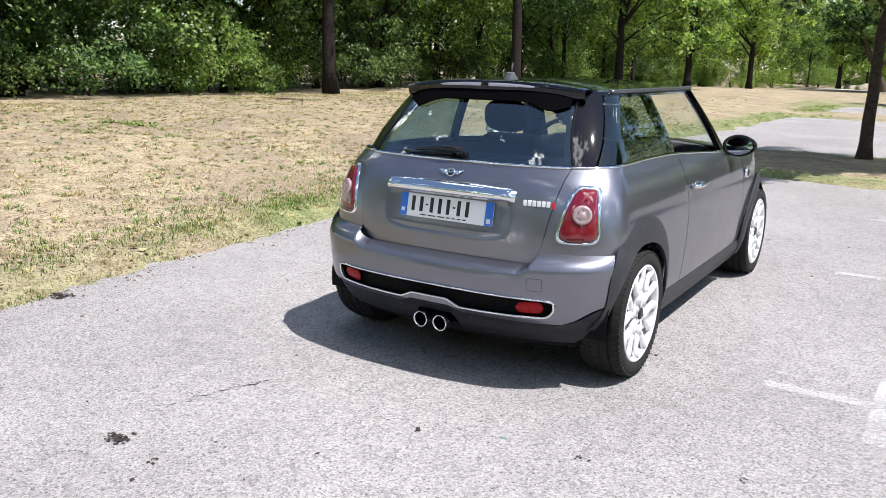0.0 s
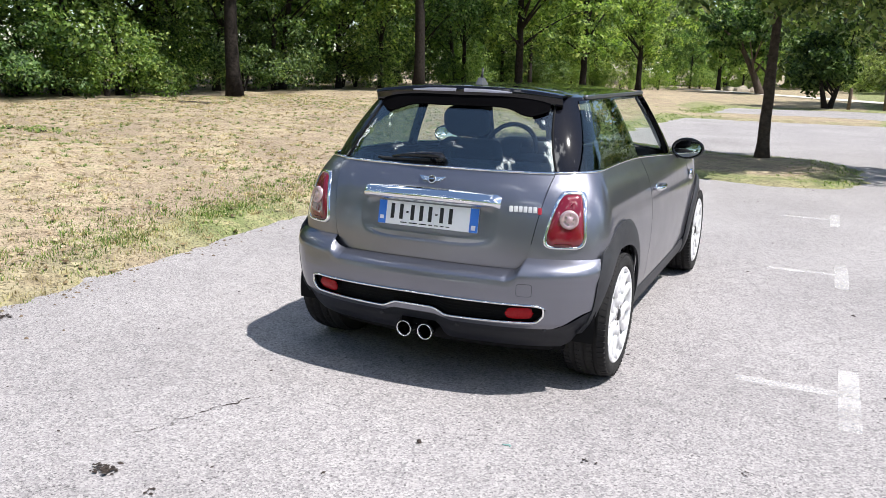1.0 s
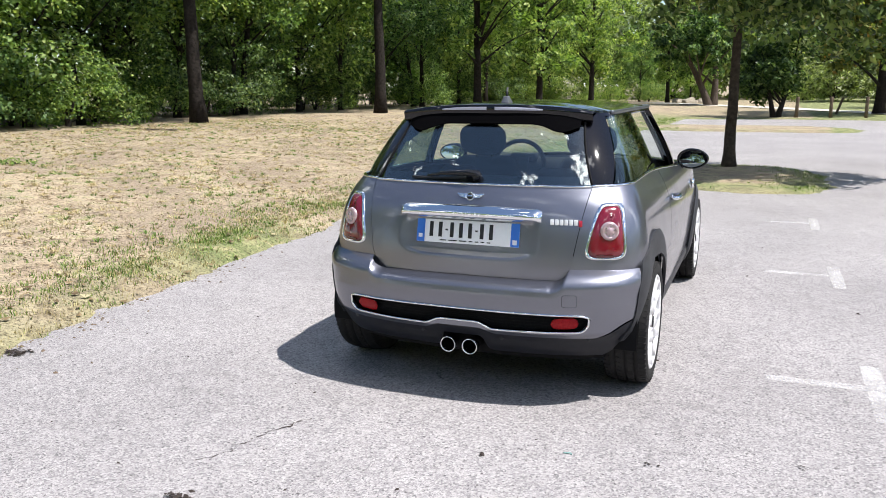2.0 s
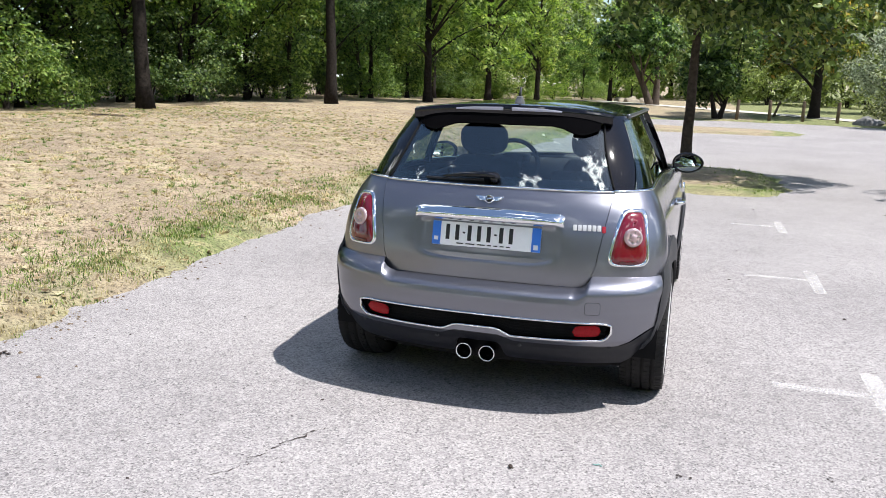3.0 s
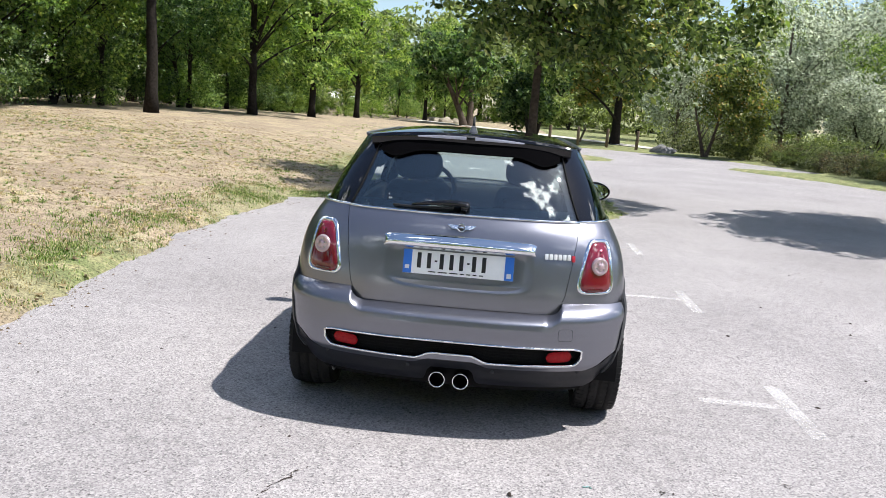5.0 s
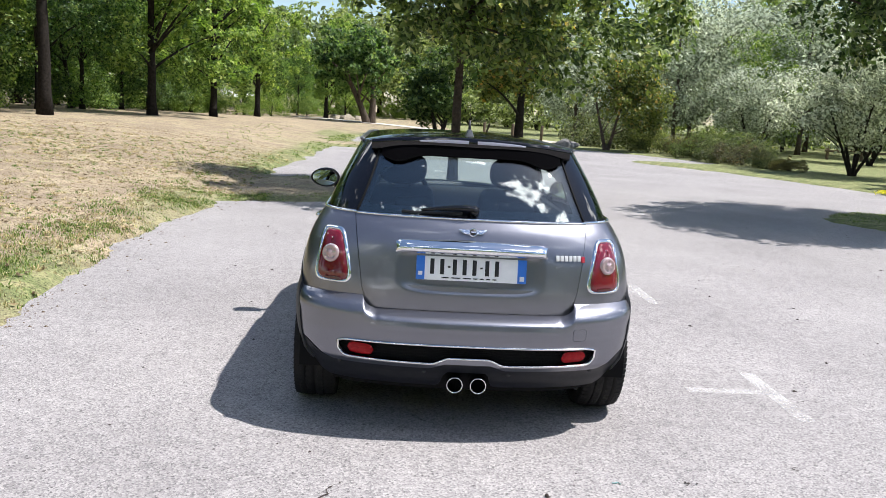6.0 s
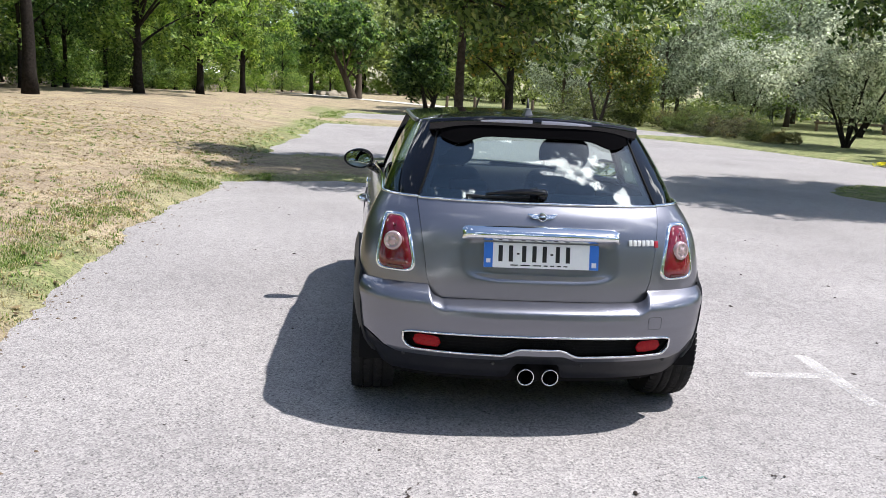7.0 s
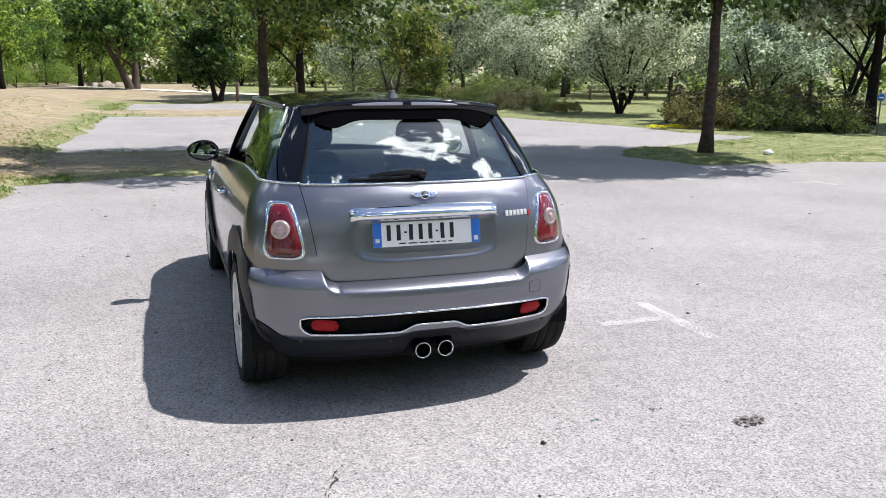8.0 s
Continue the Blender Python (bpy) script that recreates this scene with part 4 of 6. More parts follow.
# winged badge as plain shapes
X, Y, Z = skin(rear_s(0.0, 0.965), 0.965)
badge = put("badge", None, tailgate, "small winged chrome badge", Matrix.Translation((0, float(Y) - 0.006, 0.968)) @ pose(0, 0, 0, -28))
put("badge_ring", mesh_of("badge_ring", *lathe([(0.003, 0.022), (-0.004, 0.021), (-0.005, 0.018), (-0.003, 0.016), (-0.002, 0.0)], 28, "y"), CHROME), badge)
put("badge_centre", mesh_of("badge_centre", *lathe([(-0.002, 0.0155), (-0.0045, 0.015), (-0.0045, 0.0)], 24, "y"), INK), badge)
for sgn in (1, -1):
    for k, (l, z) in enumerate(((0.050, 0.009), (0.042, 0.002), (0.033, -0.005))):
        bm = bmesh.new()
        block(bm, (l, 0.004, 0.0085), pose(sgn * (0.016 + l / 2), -0.001, z, 0, sgn * -5, 0), 0.0015)
        part("badge_wing", bm, CHROME, badge)
bm = bmesh.new()
block(bm, (0.024, 0.003, 0.007), pose(0, -0.0050, 0), 0.001)
part("badge_bar", bm, CHROME, badge)

# model mark as plain bars: six chrome ones and a red one
for k in range(7):
    x = 0.408 + 0.0212 * k
    z = 0.868 + (0.0 if k < 6 else -0.005)
    yy = float(rear_y(x, z))
    bm = bmesh.new()
    block(bm, (0.0172 if k < 6 else 0.0175, 0.006, 0.027 if k < 6 else 0.031), None, 0.003)
    part("model_mark", bm, RIM if k < 6 else RED_PAINT, tailgate, "", True, Matrix.Translation((x, yy - 0.004, z)) @ pose(0, 0, 0, -12, 0, 12))

# ---- greenhouse ----
ROOF_Z = 1.352


def green(s, t):
    """Right half of the glasshouse skin. t 0 at the belt, 1 at the roof's edge."""
    s, t = np.broadcast_arrays(np.asarray(s, float), np.asarray(t, float))
    w = 0.716 - 0.150 * t ** 1.15
    yr = 0.206 + 0.275 * t - 0.020 * np.sin(np.pi * t)
    d = 0.36 - 0.05 * t
    front = 2.72 - 0.49 * t
    df = 0.42 - 0.10 * t
    ca, cb = se_corner(s, 2.7)
    fa, fb = se_corner(3 - s, 2.4)
    ya, yb = yr + d, front - df
    y = np.where(s <= 1, yr + d * cb, np.where(s <= 2, ya + (yb - ya) * np.clip(s - 1, 0, 1), front - df * fb))
    x = np.where(s <= 1, w * ca, np.where(s <= 2, w, w * fa)) * (1 - 0.010 * ((y - 1.5) / 1.3) ** 2)
    zb = belt(y)
    return x, y, zb + t * (ROOF_Z - zb)


def green_s(x, t):
    w = 0.716 - 0.150 * np.asarray(t, float) ** 1.15
    return np.arcsin(np.clip(np.abs(x) / w, 0, 0.999) ** (2.7 / 2)) / (np.pi / 2)


def glass_edge(t):
    """Half width of the rear window, joint between tailgate and pillar."""
    return 0.562 - 0.145 * t + 0.042 * t ** 2


def green_side_s(y, t):
    """The s at which the glasshouse passes the place y, round its rear corner or along its side."""
    yr, d = 0.206 + 0.275 * t - 0.020 * np.sin(np.pi * t), 0.36 - 0.05 * t
    ya, yb = yr + d, (2.72 - 0.49 * t) - (0.42 - 0.10 * t)
    turn = np.arccos(np.clip(1 - (y - yr) / d, 0, 1) ** (2.7 / 2)) / (np.pi / 2)
    return np.where(y < ya, turn, 1 + (y - ya) / (yb - ya))


def rear_glass_fn(u, v, inset=0.0, t0=0.012, t1=0.97):
    t = t0 + v * (t1 - t0)
    s = (2 * u - 1) * green_s(glass_edge(t) - 0.001 - inset, t)
    x, y, z = green(np.abs(s), t)
    return np.sign(s) * x, y, z


rear_window = panel("rear_window", rear_glass_fn, 40, 20, GLASS_REAR, car, "tinted rear window reflecting the clouds", 0.004)


def frit(u, v):
    """Black border just behind the pane."""
    x, y, z = rear_glass_fn(u, v)
    return x, y + 0.010, z - 0.004


panel("window_border", frit, 60, 40, BLACK_GLOSS, rear_window, "black border of the rear window", 0.003,
      keep=lambda x, y, z: (np.abs(x) > 0.512 - 0.30 * (z - 1.02)) | (z < 1.062) | (z > 1.296 - 0.10 * smooth01(np.abs(x), 0.30, 0.48)))


def pillar_d(u, v):
    s0 = green_s(glass_edge(v) + 0.003, v)
    s1 = green_side_s(0.35 + 0.29 * v, v)
    return green(s0 + (s1 - s0) * u, v)


both("rear_pillar", pillar_d, 26, 16, BLACK_GLOSS, "gloss black rear pillar", 0.02)


def quarter_glass(u, v):
    t = 0.02 + 0.95 * v
    s0, s1 = green_side_s(0.358 + 0.29 * t, t), green_side_s(1.285 - 0.08 * t, t)
    return green(s0 + (s1 - s0) * u, t)


both("quarter_window", quarter_glass, 24, 10, GLASS_SIDE, "tinted rear side window", 0.004)


def pillar_a(u, v):
    s0 = green_side_s(2.26 - 0.27 * v, v)
    return green(s0 + (2.32 - s0) * u, v)


both("front_pillar", pillar_a, 12, 14, BLACK_GLOSS, "gloss black windscreen pillar", 0.03)


def pillar_b(u, v):
    s0, s1 = green_side_s(1.235 - 0.08 * v, v), green_side_s(1.295 - 0.08 * v, v)
    x, y, z = green(s0 + (s1 - s0) * u, v)
    return x - 0.012, y, z


both("door_pillar", pillar_b, 3, 8, BLACK_GLOSS, "", 0.03)


def top_rail(u, v):
    t = 0.95 + 0.05 * v
    s0, s1 = green_side_s(0.60, t), green_side_s(2.02, t)
    x, y, z = green(s0 + (s1 - s0) * u, t)
    return x + 0.001, y, z


both("window_rail", top_rail, 20, 2, BLACK_GLOSS, "", 0.03)


def screen_fn(u, v):
    s = 3 - np.abs(2 * u - 1) * (3 - 2.325)
    x, y, z = green(s, v)
    return np.where(u < 0.5, 1, -1) * x, y, z


panel("windscreen", screen_fn, 30, 12, GLASS_CLEAR, car, "clear windscreen", 0.004)


for sgn in (1, -1):
    tt = np.linspace(0.0, 0.99, 24)
    X, Y, Z = green(green_s(glass_edge(tt), tt), tt)
    rail("window_seal", np.stack([sgn * X, Y - 0.001, Z], 1), 0.0055, INNER, rear_window, "", 6)


# roof, drip rail, spoiler
def roof_fn(u, v):
    a = 6 * u - 3
    x, y, z = green(np.abs(a), 1.0)
    x = np.where(a < 0, -1, 1) * x
    r = v
    cy = 1.22
    return x * r, cy + (y - cy) * r, ROOF_Z + 0.054 * (1 - r ** 2.4)


panel("roof", roof_fn, 120, 24, BLACK_GLOSS, car, "gloss black roof", -0.02, vs=np.linspace(0.001, 1.0, 25) ** 0.8)
panel("headlining", lambda u, v: tuple(c - (0.03 if i == 2 else 0) for i, c in enumerate(roof_fn(u, v))), 60, 10, CREAM, car, "light headlining", -0.006, vs=np.linspace(0.001, 0.97, 11))
for sgn in (1, -1):
    ss = np.linspace(0.86, 2.30, 50)
    X, Y, Z = green(ss, 1.0)
    rail("drip_rail", np.stack([sgn * (X + 0.004), Y, Z + 0.0], 1), 0.011, DRIP, car, "dark satin roof drip rail", 8, squash=0.9)


def spoiler_fn(u, v):
    """Round the spoiler's section: from the roof back over the top, round the trailing edge and under to the glass."""
    x = (2 * u - 1) * 0.505
    q = np.abs(x) / 0.505
    back = 0.435 + 0.060 * q ** 2.2
    edge = 1.393 - 0.034 * q ** 2.6
    thin = 0.020 * q ** 2
    ys = [0.82 + 0 * x, 0.64 + 0.02 * q, back + 0.06, back + 0.010, back, back + 0.012, back + 0.034, 0.495 + 0.04 * q, 0.58 + 0.02 * q]
    zs = [1.397 - 0.046 * q ** 2.4, 1.399 - 0.040 * q ** 2.3, edge + 0.006, edge + 0.001, edge - 0.018 + thin * 0.4, edge - 0.068 + thin, edge - 0.076 + thin, 1.294 + 0.022 * q ** 3, 1.335 + 0 * x]
    tt = np.linspace(0, 1, len(ys))
    Y, Zv = np.zeros_like(x), np.zeros_like(x)
    i = np.clip((v * (len(ys) - 1)).astype(int), 0, len(ys) - 2)
    f = v * (len(ys) - 1) - i
    ys, zs = np.array(ys), np.array(zs)
    I, J = np.indices(x.shape)
    Y = ys[i, I, J] * (1 - f) + ys[i + 1, I, J] * f
    Zv = zs[i, I, J] * (1 - f) + zs[i + 1, I, J] * f
    return x * (1 - 0.03 * smooth01(v, 0.6, 1.0)), Y, Zv


def skirt_fn(u, v):
    """Underside of the spoiler, drooping on either side of the middle, just outside the pane; its black holds the shade
    there.
    """
    q = np.abs(2 * u - 1) * 0.455
    low = 0.83 - 0.115 * np.exp(-((q - 0.375) / 0.085) ** 2)
    t = low + v * (0.985 - low)
    s = np.sign(2 * u - 1) * green_s(q, t)
    x, y, z = green(np.abs(s), t)
    return np.sign(s) * x, y - 0.012 - 0.022 * v, z + 0.006


spoiler = panel("roof_spoiler", spoiler_fn, 60, 32, BLACK_GLOSS, car, "gloss black roof spoiler", -0.012)
for sgn in (1, -1):
    def slit(u, v, sgn=sgn):
        x = sgn * (0.022 + 0.245 * (u if sgn > 0 else 1 - u))
        q = np.abs(x) / 0.505
        h = 0.0085 * np.sqrt(np.clip(1 - np.clip((np.abs(x) - 0.06) / 0.21, 0, 1) ** 2, 0, 1)) + 0.0015
        back = 0.435 + 0.060 * q ** 2.2
        z = 1.393 - 0.034 * q ** 2.6 - 0.018 + (2 * v - 1) * h * 0.8
        return x, back - 0.0025 + np.abs(2 * v - 1) * 0.002, z
    panel("spoiler_slot", slit, 20, 3, PALE_LENS, spoiler, "pale slot in the spoiler's edge", 0.006)

# black sheet that paints the spoiler's shade over the top of the pane
panel("spoiler_underside", skirt_fn, 70, 8, SHADE_BLACK, spoiler, "underside of the spoiler with its shade put into the black colour", 0.006)

# belt trim
for sgn in (1, -1):
    s_all = np.concatenate([np.linspace(float(rear_s(0.566, 1.02)), 1.0, 20), np.linspace(1.02, float(side_s(2.36, 0.96)), 40)])
    Yb = skin(s_all, 1.02)[1]
    X, Y, Z = skin(s_all, belt(Yb))
    rail("belt_trim", np.stack([sgn * (X - 0.002), Y - 0.0, Z + 0.001], 1), 0.0085, CHROME, car, "chrome strip along the window line", 8, squash=0.8)
xs = np.linspace(-0.556, 0.556, 60)
zz = 1.021 + 0 * xs
X, Y, Z = skin(rear_s(np.abs(xs), zz), zz)
rail("belt_trim", np.stack([xs, Y - 0.001, Z], 1), 0.0085, CHROME, tailgate, "chrome strip under the rear window", 8, squash=0.8)

# wiper
wiper = put("rear_wiper", None, car, "black rear window wiper lying along the window's foot")


def glass_point(x, t, out):
    xx, y, z = green(green_s(x, t), t)
    return Vector((x, float(y) - out * 0.75, float(z) + out * 0.66))


arm = [glass_point(x, t, o) for x, t, o in ((0.012, 0.085, 0.03), (-0.03, 0.088, 0.034), (-0.10, 0.085, 0.032), (-0.18, 0.072, 0.028), (-0.25, 0.056, 0.020))]
rail("wiper_arm", arm, [0.020, 0.023, 0.019, 0.014, 0.007], BLACK_GLOSS, wiper, "", 10, squash=0.7)
rail("wiper_blade", [glass_point(x, t, 0.008) for x, t in ((-0.05, 0.062), (-0.15, 0.050), (-0.25, 0.044), (-0.34, 0.046))], 0.006, PLASTIC, wiper, "", 6)
put("wiper_cap", mesh_of("wiper_cap", *lathe([(0.02, 0.024), (-0.012, 0.024), (-0.02, 0.018), (-0.02, 0.0)], 20, "y"), BLACK_GLOSS), wiper, "", Matrix.Translation(glass_point(0.006, 0.080, 0.018)) @ pose(0, 0, 0, -40))

# aerial
base = put("aerial", None, car, "short roof aerial on a dark grey foot", pose(0, 0.71, 1.395))
bm = bmesh.new()
vs = block(bm, (0.044, 0.085, 0.042), pose(0, 0, 0.016), 0.010)
for v in bm.verts:
    if v.co.z > 0.02:
        v.co.x *= 0.62
        v.co.y = v.co.y * 0.6 - 0.006
part("aerial_foot", bm, GREY_PLASTIC, base)
rail("aerial_mast", [(0, -0.004, 0.028), (0, 0.002, 0.055), (0, 0.010, 0.085)], [0.009, 0.0065, 0.005], PLASTIC, base, "black stub of the aerial", 8)

# ---- side details ----
for sgn, door in ((1, doors[0]), (-1, doors[1])):
    X, Y, Z = skin(side_s(1.42, 0.842), 0.842)
    h = put("door_handle", None, door, "chrome bow door handle", pose(sgn * float(X), 1.42, 0.842))
    rail("handle_bow", [(sgn * 0.004, -0.095, 0), (sgn * 0.032, -0.075, 0.0), (sgn * 0.042, 0, 0.0), (sgn * 0.034, 0.075, 0), (sgn * 0.004, 0.095, 0)], [0.012, 0.014, 0.0145, 0.014, 0.012], CHROME, h, "", 12, squash=0.9)
    v, f = lathe([(0.0, 0.032), (0.004, 0.030), (0.005, 0.0)], 20)
    put("handle_cup", mesh_of("handle_cup", [(sgn * a, b, c - 0.012) for a, b, c in v], f, CHROME), h)
    # mirror
    mi = put("door_mirror", None, door, "gloss black door mirror", pose(0.845 if sgn > 0 else -0.882, 2.21, 1.000))
    bm = bmesh.new()
    bmesh.ops.create_uvsphere(bm, u_segments=32, v_segments=18, radius=1.0)
    for v in bm.verts:
        x, y, z = v.co
        y = y * 0.085 if y > 0 else y * 0.030
        v.co = (x * 0.102 * (1 - 0.06 * sgn * x * 0), y, z * 0.068 * (1 - 0.10 * x * sgn))
    part("mirror_shell", bm, BLACK_GLOSS, mi)
    pts = [(0.094 * math.cos(a), -0.028, 0.060 * math.sin(a) * (1 - 0.08 * sgn * math.cos(a))) for a in np.linspace(0, 2 * math.pi, 40, endpoint=False)]
    rail("mirror_rim", pts, 0.0075, BLACK_GLOSS, mi, "", 8, True)
    bm = bmesh.new()
    c = bm.verts.new((0, -0.034, 0))
    ring = [bm.verts.new((0.97 * x, -0.031, 0.97 * z)) for x, y, z in pts]
    for a, b in zip(ring, ring[1:] + ring[:1]):
        bm.faces.new((c, b, a))
    part("mirror_glass", bm, MIRROR, mi, "mirror glass", m=pose(0, -0.001, 0, -5, 0, sgn * -8))
    rail("mirror_arm", [(-sgn * 0.07, 0.02, -0.045), (-sgn * 0.105, 0.03, -0.065), (-sgn * 0.125, 0.035, -0.075)], [0.026, 0.024, 0.028], BLACK_GLOSS, mi, "", 12)
    # side repeater with its chrome frame
    sc = put("side_scuttle", None, car, "chrome-framed side repeater", pose(sgn * 0.826, 2.60, 0.79))
    v, f = lathe([(0.0, 0.048), (0.010, 0.046), (0.014, 0.038), (0.010, 0.032), (0.008, 0.0)], 24)
    put("scuttle_frame", mesh_of("scuttle_frame", [(sgn * a - sgn * 0.008, b * 1.1, c * 0.8) for a, b, c in v], f, CHROME), sc)
    v, f = lathe([(0.011, 0.030), (0.014, 0.024), (0.014, 0.0)], 20)
    put("scuttle_lens", mesh_of("scuttle_lens", [(sgn * a - sgn * 0.008, b * 1.1, c * 0.8) for a, b, c in v], f, INK), sc)
    # front lamp
    hl = put("headlamp", mesh_of("headlamp", *lathe([(0.0, 0.0), (0.035, 0.05), (0.02, 0.11), (-0.03, 0.125)], 28, "y"), CLEAR_LENS), car, "round headlamp", pose(sgn * 0.56, 3.44, 0.70, 12, 0, -sgn * 18))
    put("headlamp_ring", mesh_of("headlamp_ring", *lathe([(-0.03, 0.135), (0.026, 0.128), (0.03, 0.118), (0.01, 0.11)], 28, "y"), CHROME), hl)
rail("front_grille", [(x, 3.69 - 0.25 * x * x, 0.55) for x in np.linspace(-0.42, 0.42, 20)], 0.07, MESH_BLACK, car, "black front grille", 10, squash=1.2)

# ---- wheels ----
def build_wheel():
    w = new("wheel")
    prof = [(-0.085, 0.234), (-0.098, 0.240), (-0.104, 0.254), (-0.105, 0.274), (-0.099, 0.293), (-0.088, 0.304), (-0.070, 0.309), (-0.050, 0.3115), (-0.047, 0.304), (-0.042, 0.304), (-0.039, 0.312),
            (-0.006, 0.3125), (-0.003, 0.304), (0.003, 0.304), (0.006, 0.3125), (0.039, 0.312), (0.042, 0.304), (0.047, 0.304), (0.050, 0.3115), (0.070, 0.309), (0.088, 0.304), (0.099, 0.292),
            (0.105, 0.274), (0.104, 0.254), (0.098, 0.240), (0.085, 0.234)]
    tyre = put("tyre", mesh_of("tyre", *lathe(prof, 72), RUBBER), w, "black winter tyre with deep tread blocks")
    bm = bmesh.new()
    for k in range(64):
        a = 2 * math.pi * k / 64
        for h, wd, sk in ((-0.082, 0.036, 10), (-0.028, 0.026, -18), (0.028, 0.026, 18), (0.082, 0.036, -10)):
            rad = 0.3088 if abs(h) < 0.05 else 0.3022
            tip = 0 if abs(h) < 0.05 else math.copysign(13, h)
            block(bm, (wd, 0.0245, 0.010), Matrix.Rotation(a, 4, "X") @ pose(h, 0, rad, 0, tip, sk))
    tagged(part("tread", bm, RUBBER, tyre, smooth=False), kind="stuff")
    prof = [(-0.09, 0.238), (-0.088, 0.222), (-0.06, 0.216), (0.05, 0.212), (0.088, 0.217), (0.098, 0.224), (0.102, 0.234), (0.097, 0.240), (0.080, 0.238)]
    rim = put("rim", mesh_of("rim", *lathe(prof, 60), RIM), w, "silver-white alloy rim with forked spokes")
    # forked spokes
    for k in range(6):
        a = 2 * math.pi * k / 6
        verts, faces = [], []
        for path, rad in (([(0.066, 0.0, 0.045), (0.074, 0.0, 0.085), (0.078, 0.0, 0.118)], [0.036, 0.034, 0.034]),
                          ([(0.078, 0.006, 0.105), (0.078, 0.030, 0.140), (0.084, 0.055, 0.182), (0.092, 0.050, 0.222)], [0.027, 0.025, 0.022, 0.025]),
                          ([(0.078, -0.006, 0.105), (0.078, -0.030, 0.140), (0.084, -0.055, 0.182), (0.092, -0.050, 0.222)], [0.027, 0.025, 0.022, 0.025])):
            v, f = tube(path, rad, 12, False, 1.0)
            v = [Vector((0.078 + (p[0] - 0.078) * 0.62, p[1], p[2])) for p in v]
            n = len(verts)
            verts += [Matrix.Rotation(a, 3, "X") @ q for q in v]
            faces += [tuple(i + n for i in q) for q in f]
        put("spoke", mesh_of("spoke", verts, faces, RIM), rim)
    hub = put("hub", mesh_of("hub", *lathe([(0.03, 0.062), (0.082, 0.058), (0.090, 0.050), (0.092, 0.036), (0.088, 0.033), (0.090, 0.028), (0.093, 0.0)], 36), RIM), rim)
    put("hub_cap", mesh_of("hub_cap", *lathe([(0.088, 0.030), (0.0955, 0.028), (0.0965, 0.0)], 24), INK), hub, "dark hub cap")
    for k in range(5):
        a = 2 * math.pi * (k + 0.5) / 5
        v, f = lathe([(0.080, 0.008), (0.093, 0.0075), (0.093, 0.0)], 8)
        put("wheel_bolt", mesh_of("wheel_bolt", [(p[0], p[1] + 0.045 * math.cos(a), p[2] + 0.045 * math.sin(a)) for p in v], f, BRAKE), hub)
    put("brake_disc", mesh_of("brake_disc", *lathe([(0.0, 0.06), (0.0, 0.140), (0.02, 0.140), (0.02, 0.06)], 40), BRAKE), w)
    put("rim_back", mesh_of("rim_back", *lathe([(-0.02, 0.0), (-0.02, 0.213)], 30), INNER), w)
    w.parent = car
    return w


first = build_wheel()
first.matrix_basis = pose(0.735, R_AXLE, WHEEL_R, 12)
for x, y, turn, spin in ((-0.735, R_AXLE, 180, 40), (0.735, F_AXLE, 0, 33), (-0.735, F_AXLE, 180, 5)):
    copy_thing(first, pose(x, y, WHEEL_R, 0, 0, turn) @ pose(0, 0, 0, spin))

# ---- interior ----
def front_seat(x):
    s = put("front_seat", None, car, "dark cloth front seat with tall headrest", pose(x, 1.42, 0))
    bm = bmesh.new()
    block(bm, (0.50, 0.52, 0.20), pose(0, 0.30, 0.42), 0.06, 3)
    part("seat_cushion", bm, SEAT, s)
    bm = bmesh.new()
    block(bm, (0.50, 0.15, 0.60), pose(0, 0.0, 0.76, 14), 0.065, 4)
    for v in bm.verts:
        if v.co.z > 0.8:
            v.co.x *= 1 - 1.0 * (v.co.z - 0.8)
    part("seat_back", bm, SEAT, s)
    bm = bmesh.new()
    bmesh.ops.create_uvsphere(bm, u_segments=24, v_segments=16, radius=1.0)
    for v in bm.verts:
        c = [math.copysign(abs(q) ** 0.72, q) for q in v.co]
        v.co = Vector((0.148 * c[0], -0.115 + 0.055 * c[1] - 0.012 * c[2], 1.165 + 0.098 * c[2]))
    part("headrest", bm, SEAT, s)
    for k in (-0.05, 0.05):
        rail("headrest_post", [(k, -0.07, 1.00), (k, -0.105, 1.10)], 0.007, CHROME, s, "", 8)
    return s


front_seat(-0.34), front_seat(0.34)
bm = bmesh.new()
for k in (-0.28, 0.28):
    block(bm, (0.52, 0.14, 0.50), pose(k, 0.78, 0.72, 16), 0.05, 3)
    block(bm, (0.20, 0.08, 0.10), pose(k, 0.715, 1.005, 12), 0.035, 3)
part("rear_bench", bm, SEAT, car, "dark cloth rear bench")
bm = bmesh.new()
block(bm, (1.10, 0.42, 0.02), pose(0, 0.50, 0.955), 0.006)
part("parcel_shelf", bm, DASH, car, "dark parcel shelf")
bm = bmesh.new()
block(bm, (1.24, 0.42, 0.26), pose(0, 2.42, 0.83, -8), 0.08, 4)
block(bm, (0.22, 0.5, 0.3), pose(0, 2.15, 0.55), 0.05, 3)
block(bm, (0.20, 0.14, 0.08), pose(-0.34, 2.24, 0.965), 0.035, 3)
part("dashboard", bm, DASH, car, "dark dashboard")
sw = put("steering_wheel", None, car, "black steering wheel", pose(-0.34, 2.08, 0.93, 66))
rail("wheel_ring", [(0.185 * math.cos(a), 0.185 * math.sin(a), 0) for a in np.linspace(0, 2 * math.pi, 40, endpoint=False)], 0.016, DASH, sw, "", 10, True)
bm = bmesh.new()
block(bm, (0.34, 0.045, 0.02), None, 0.008)
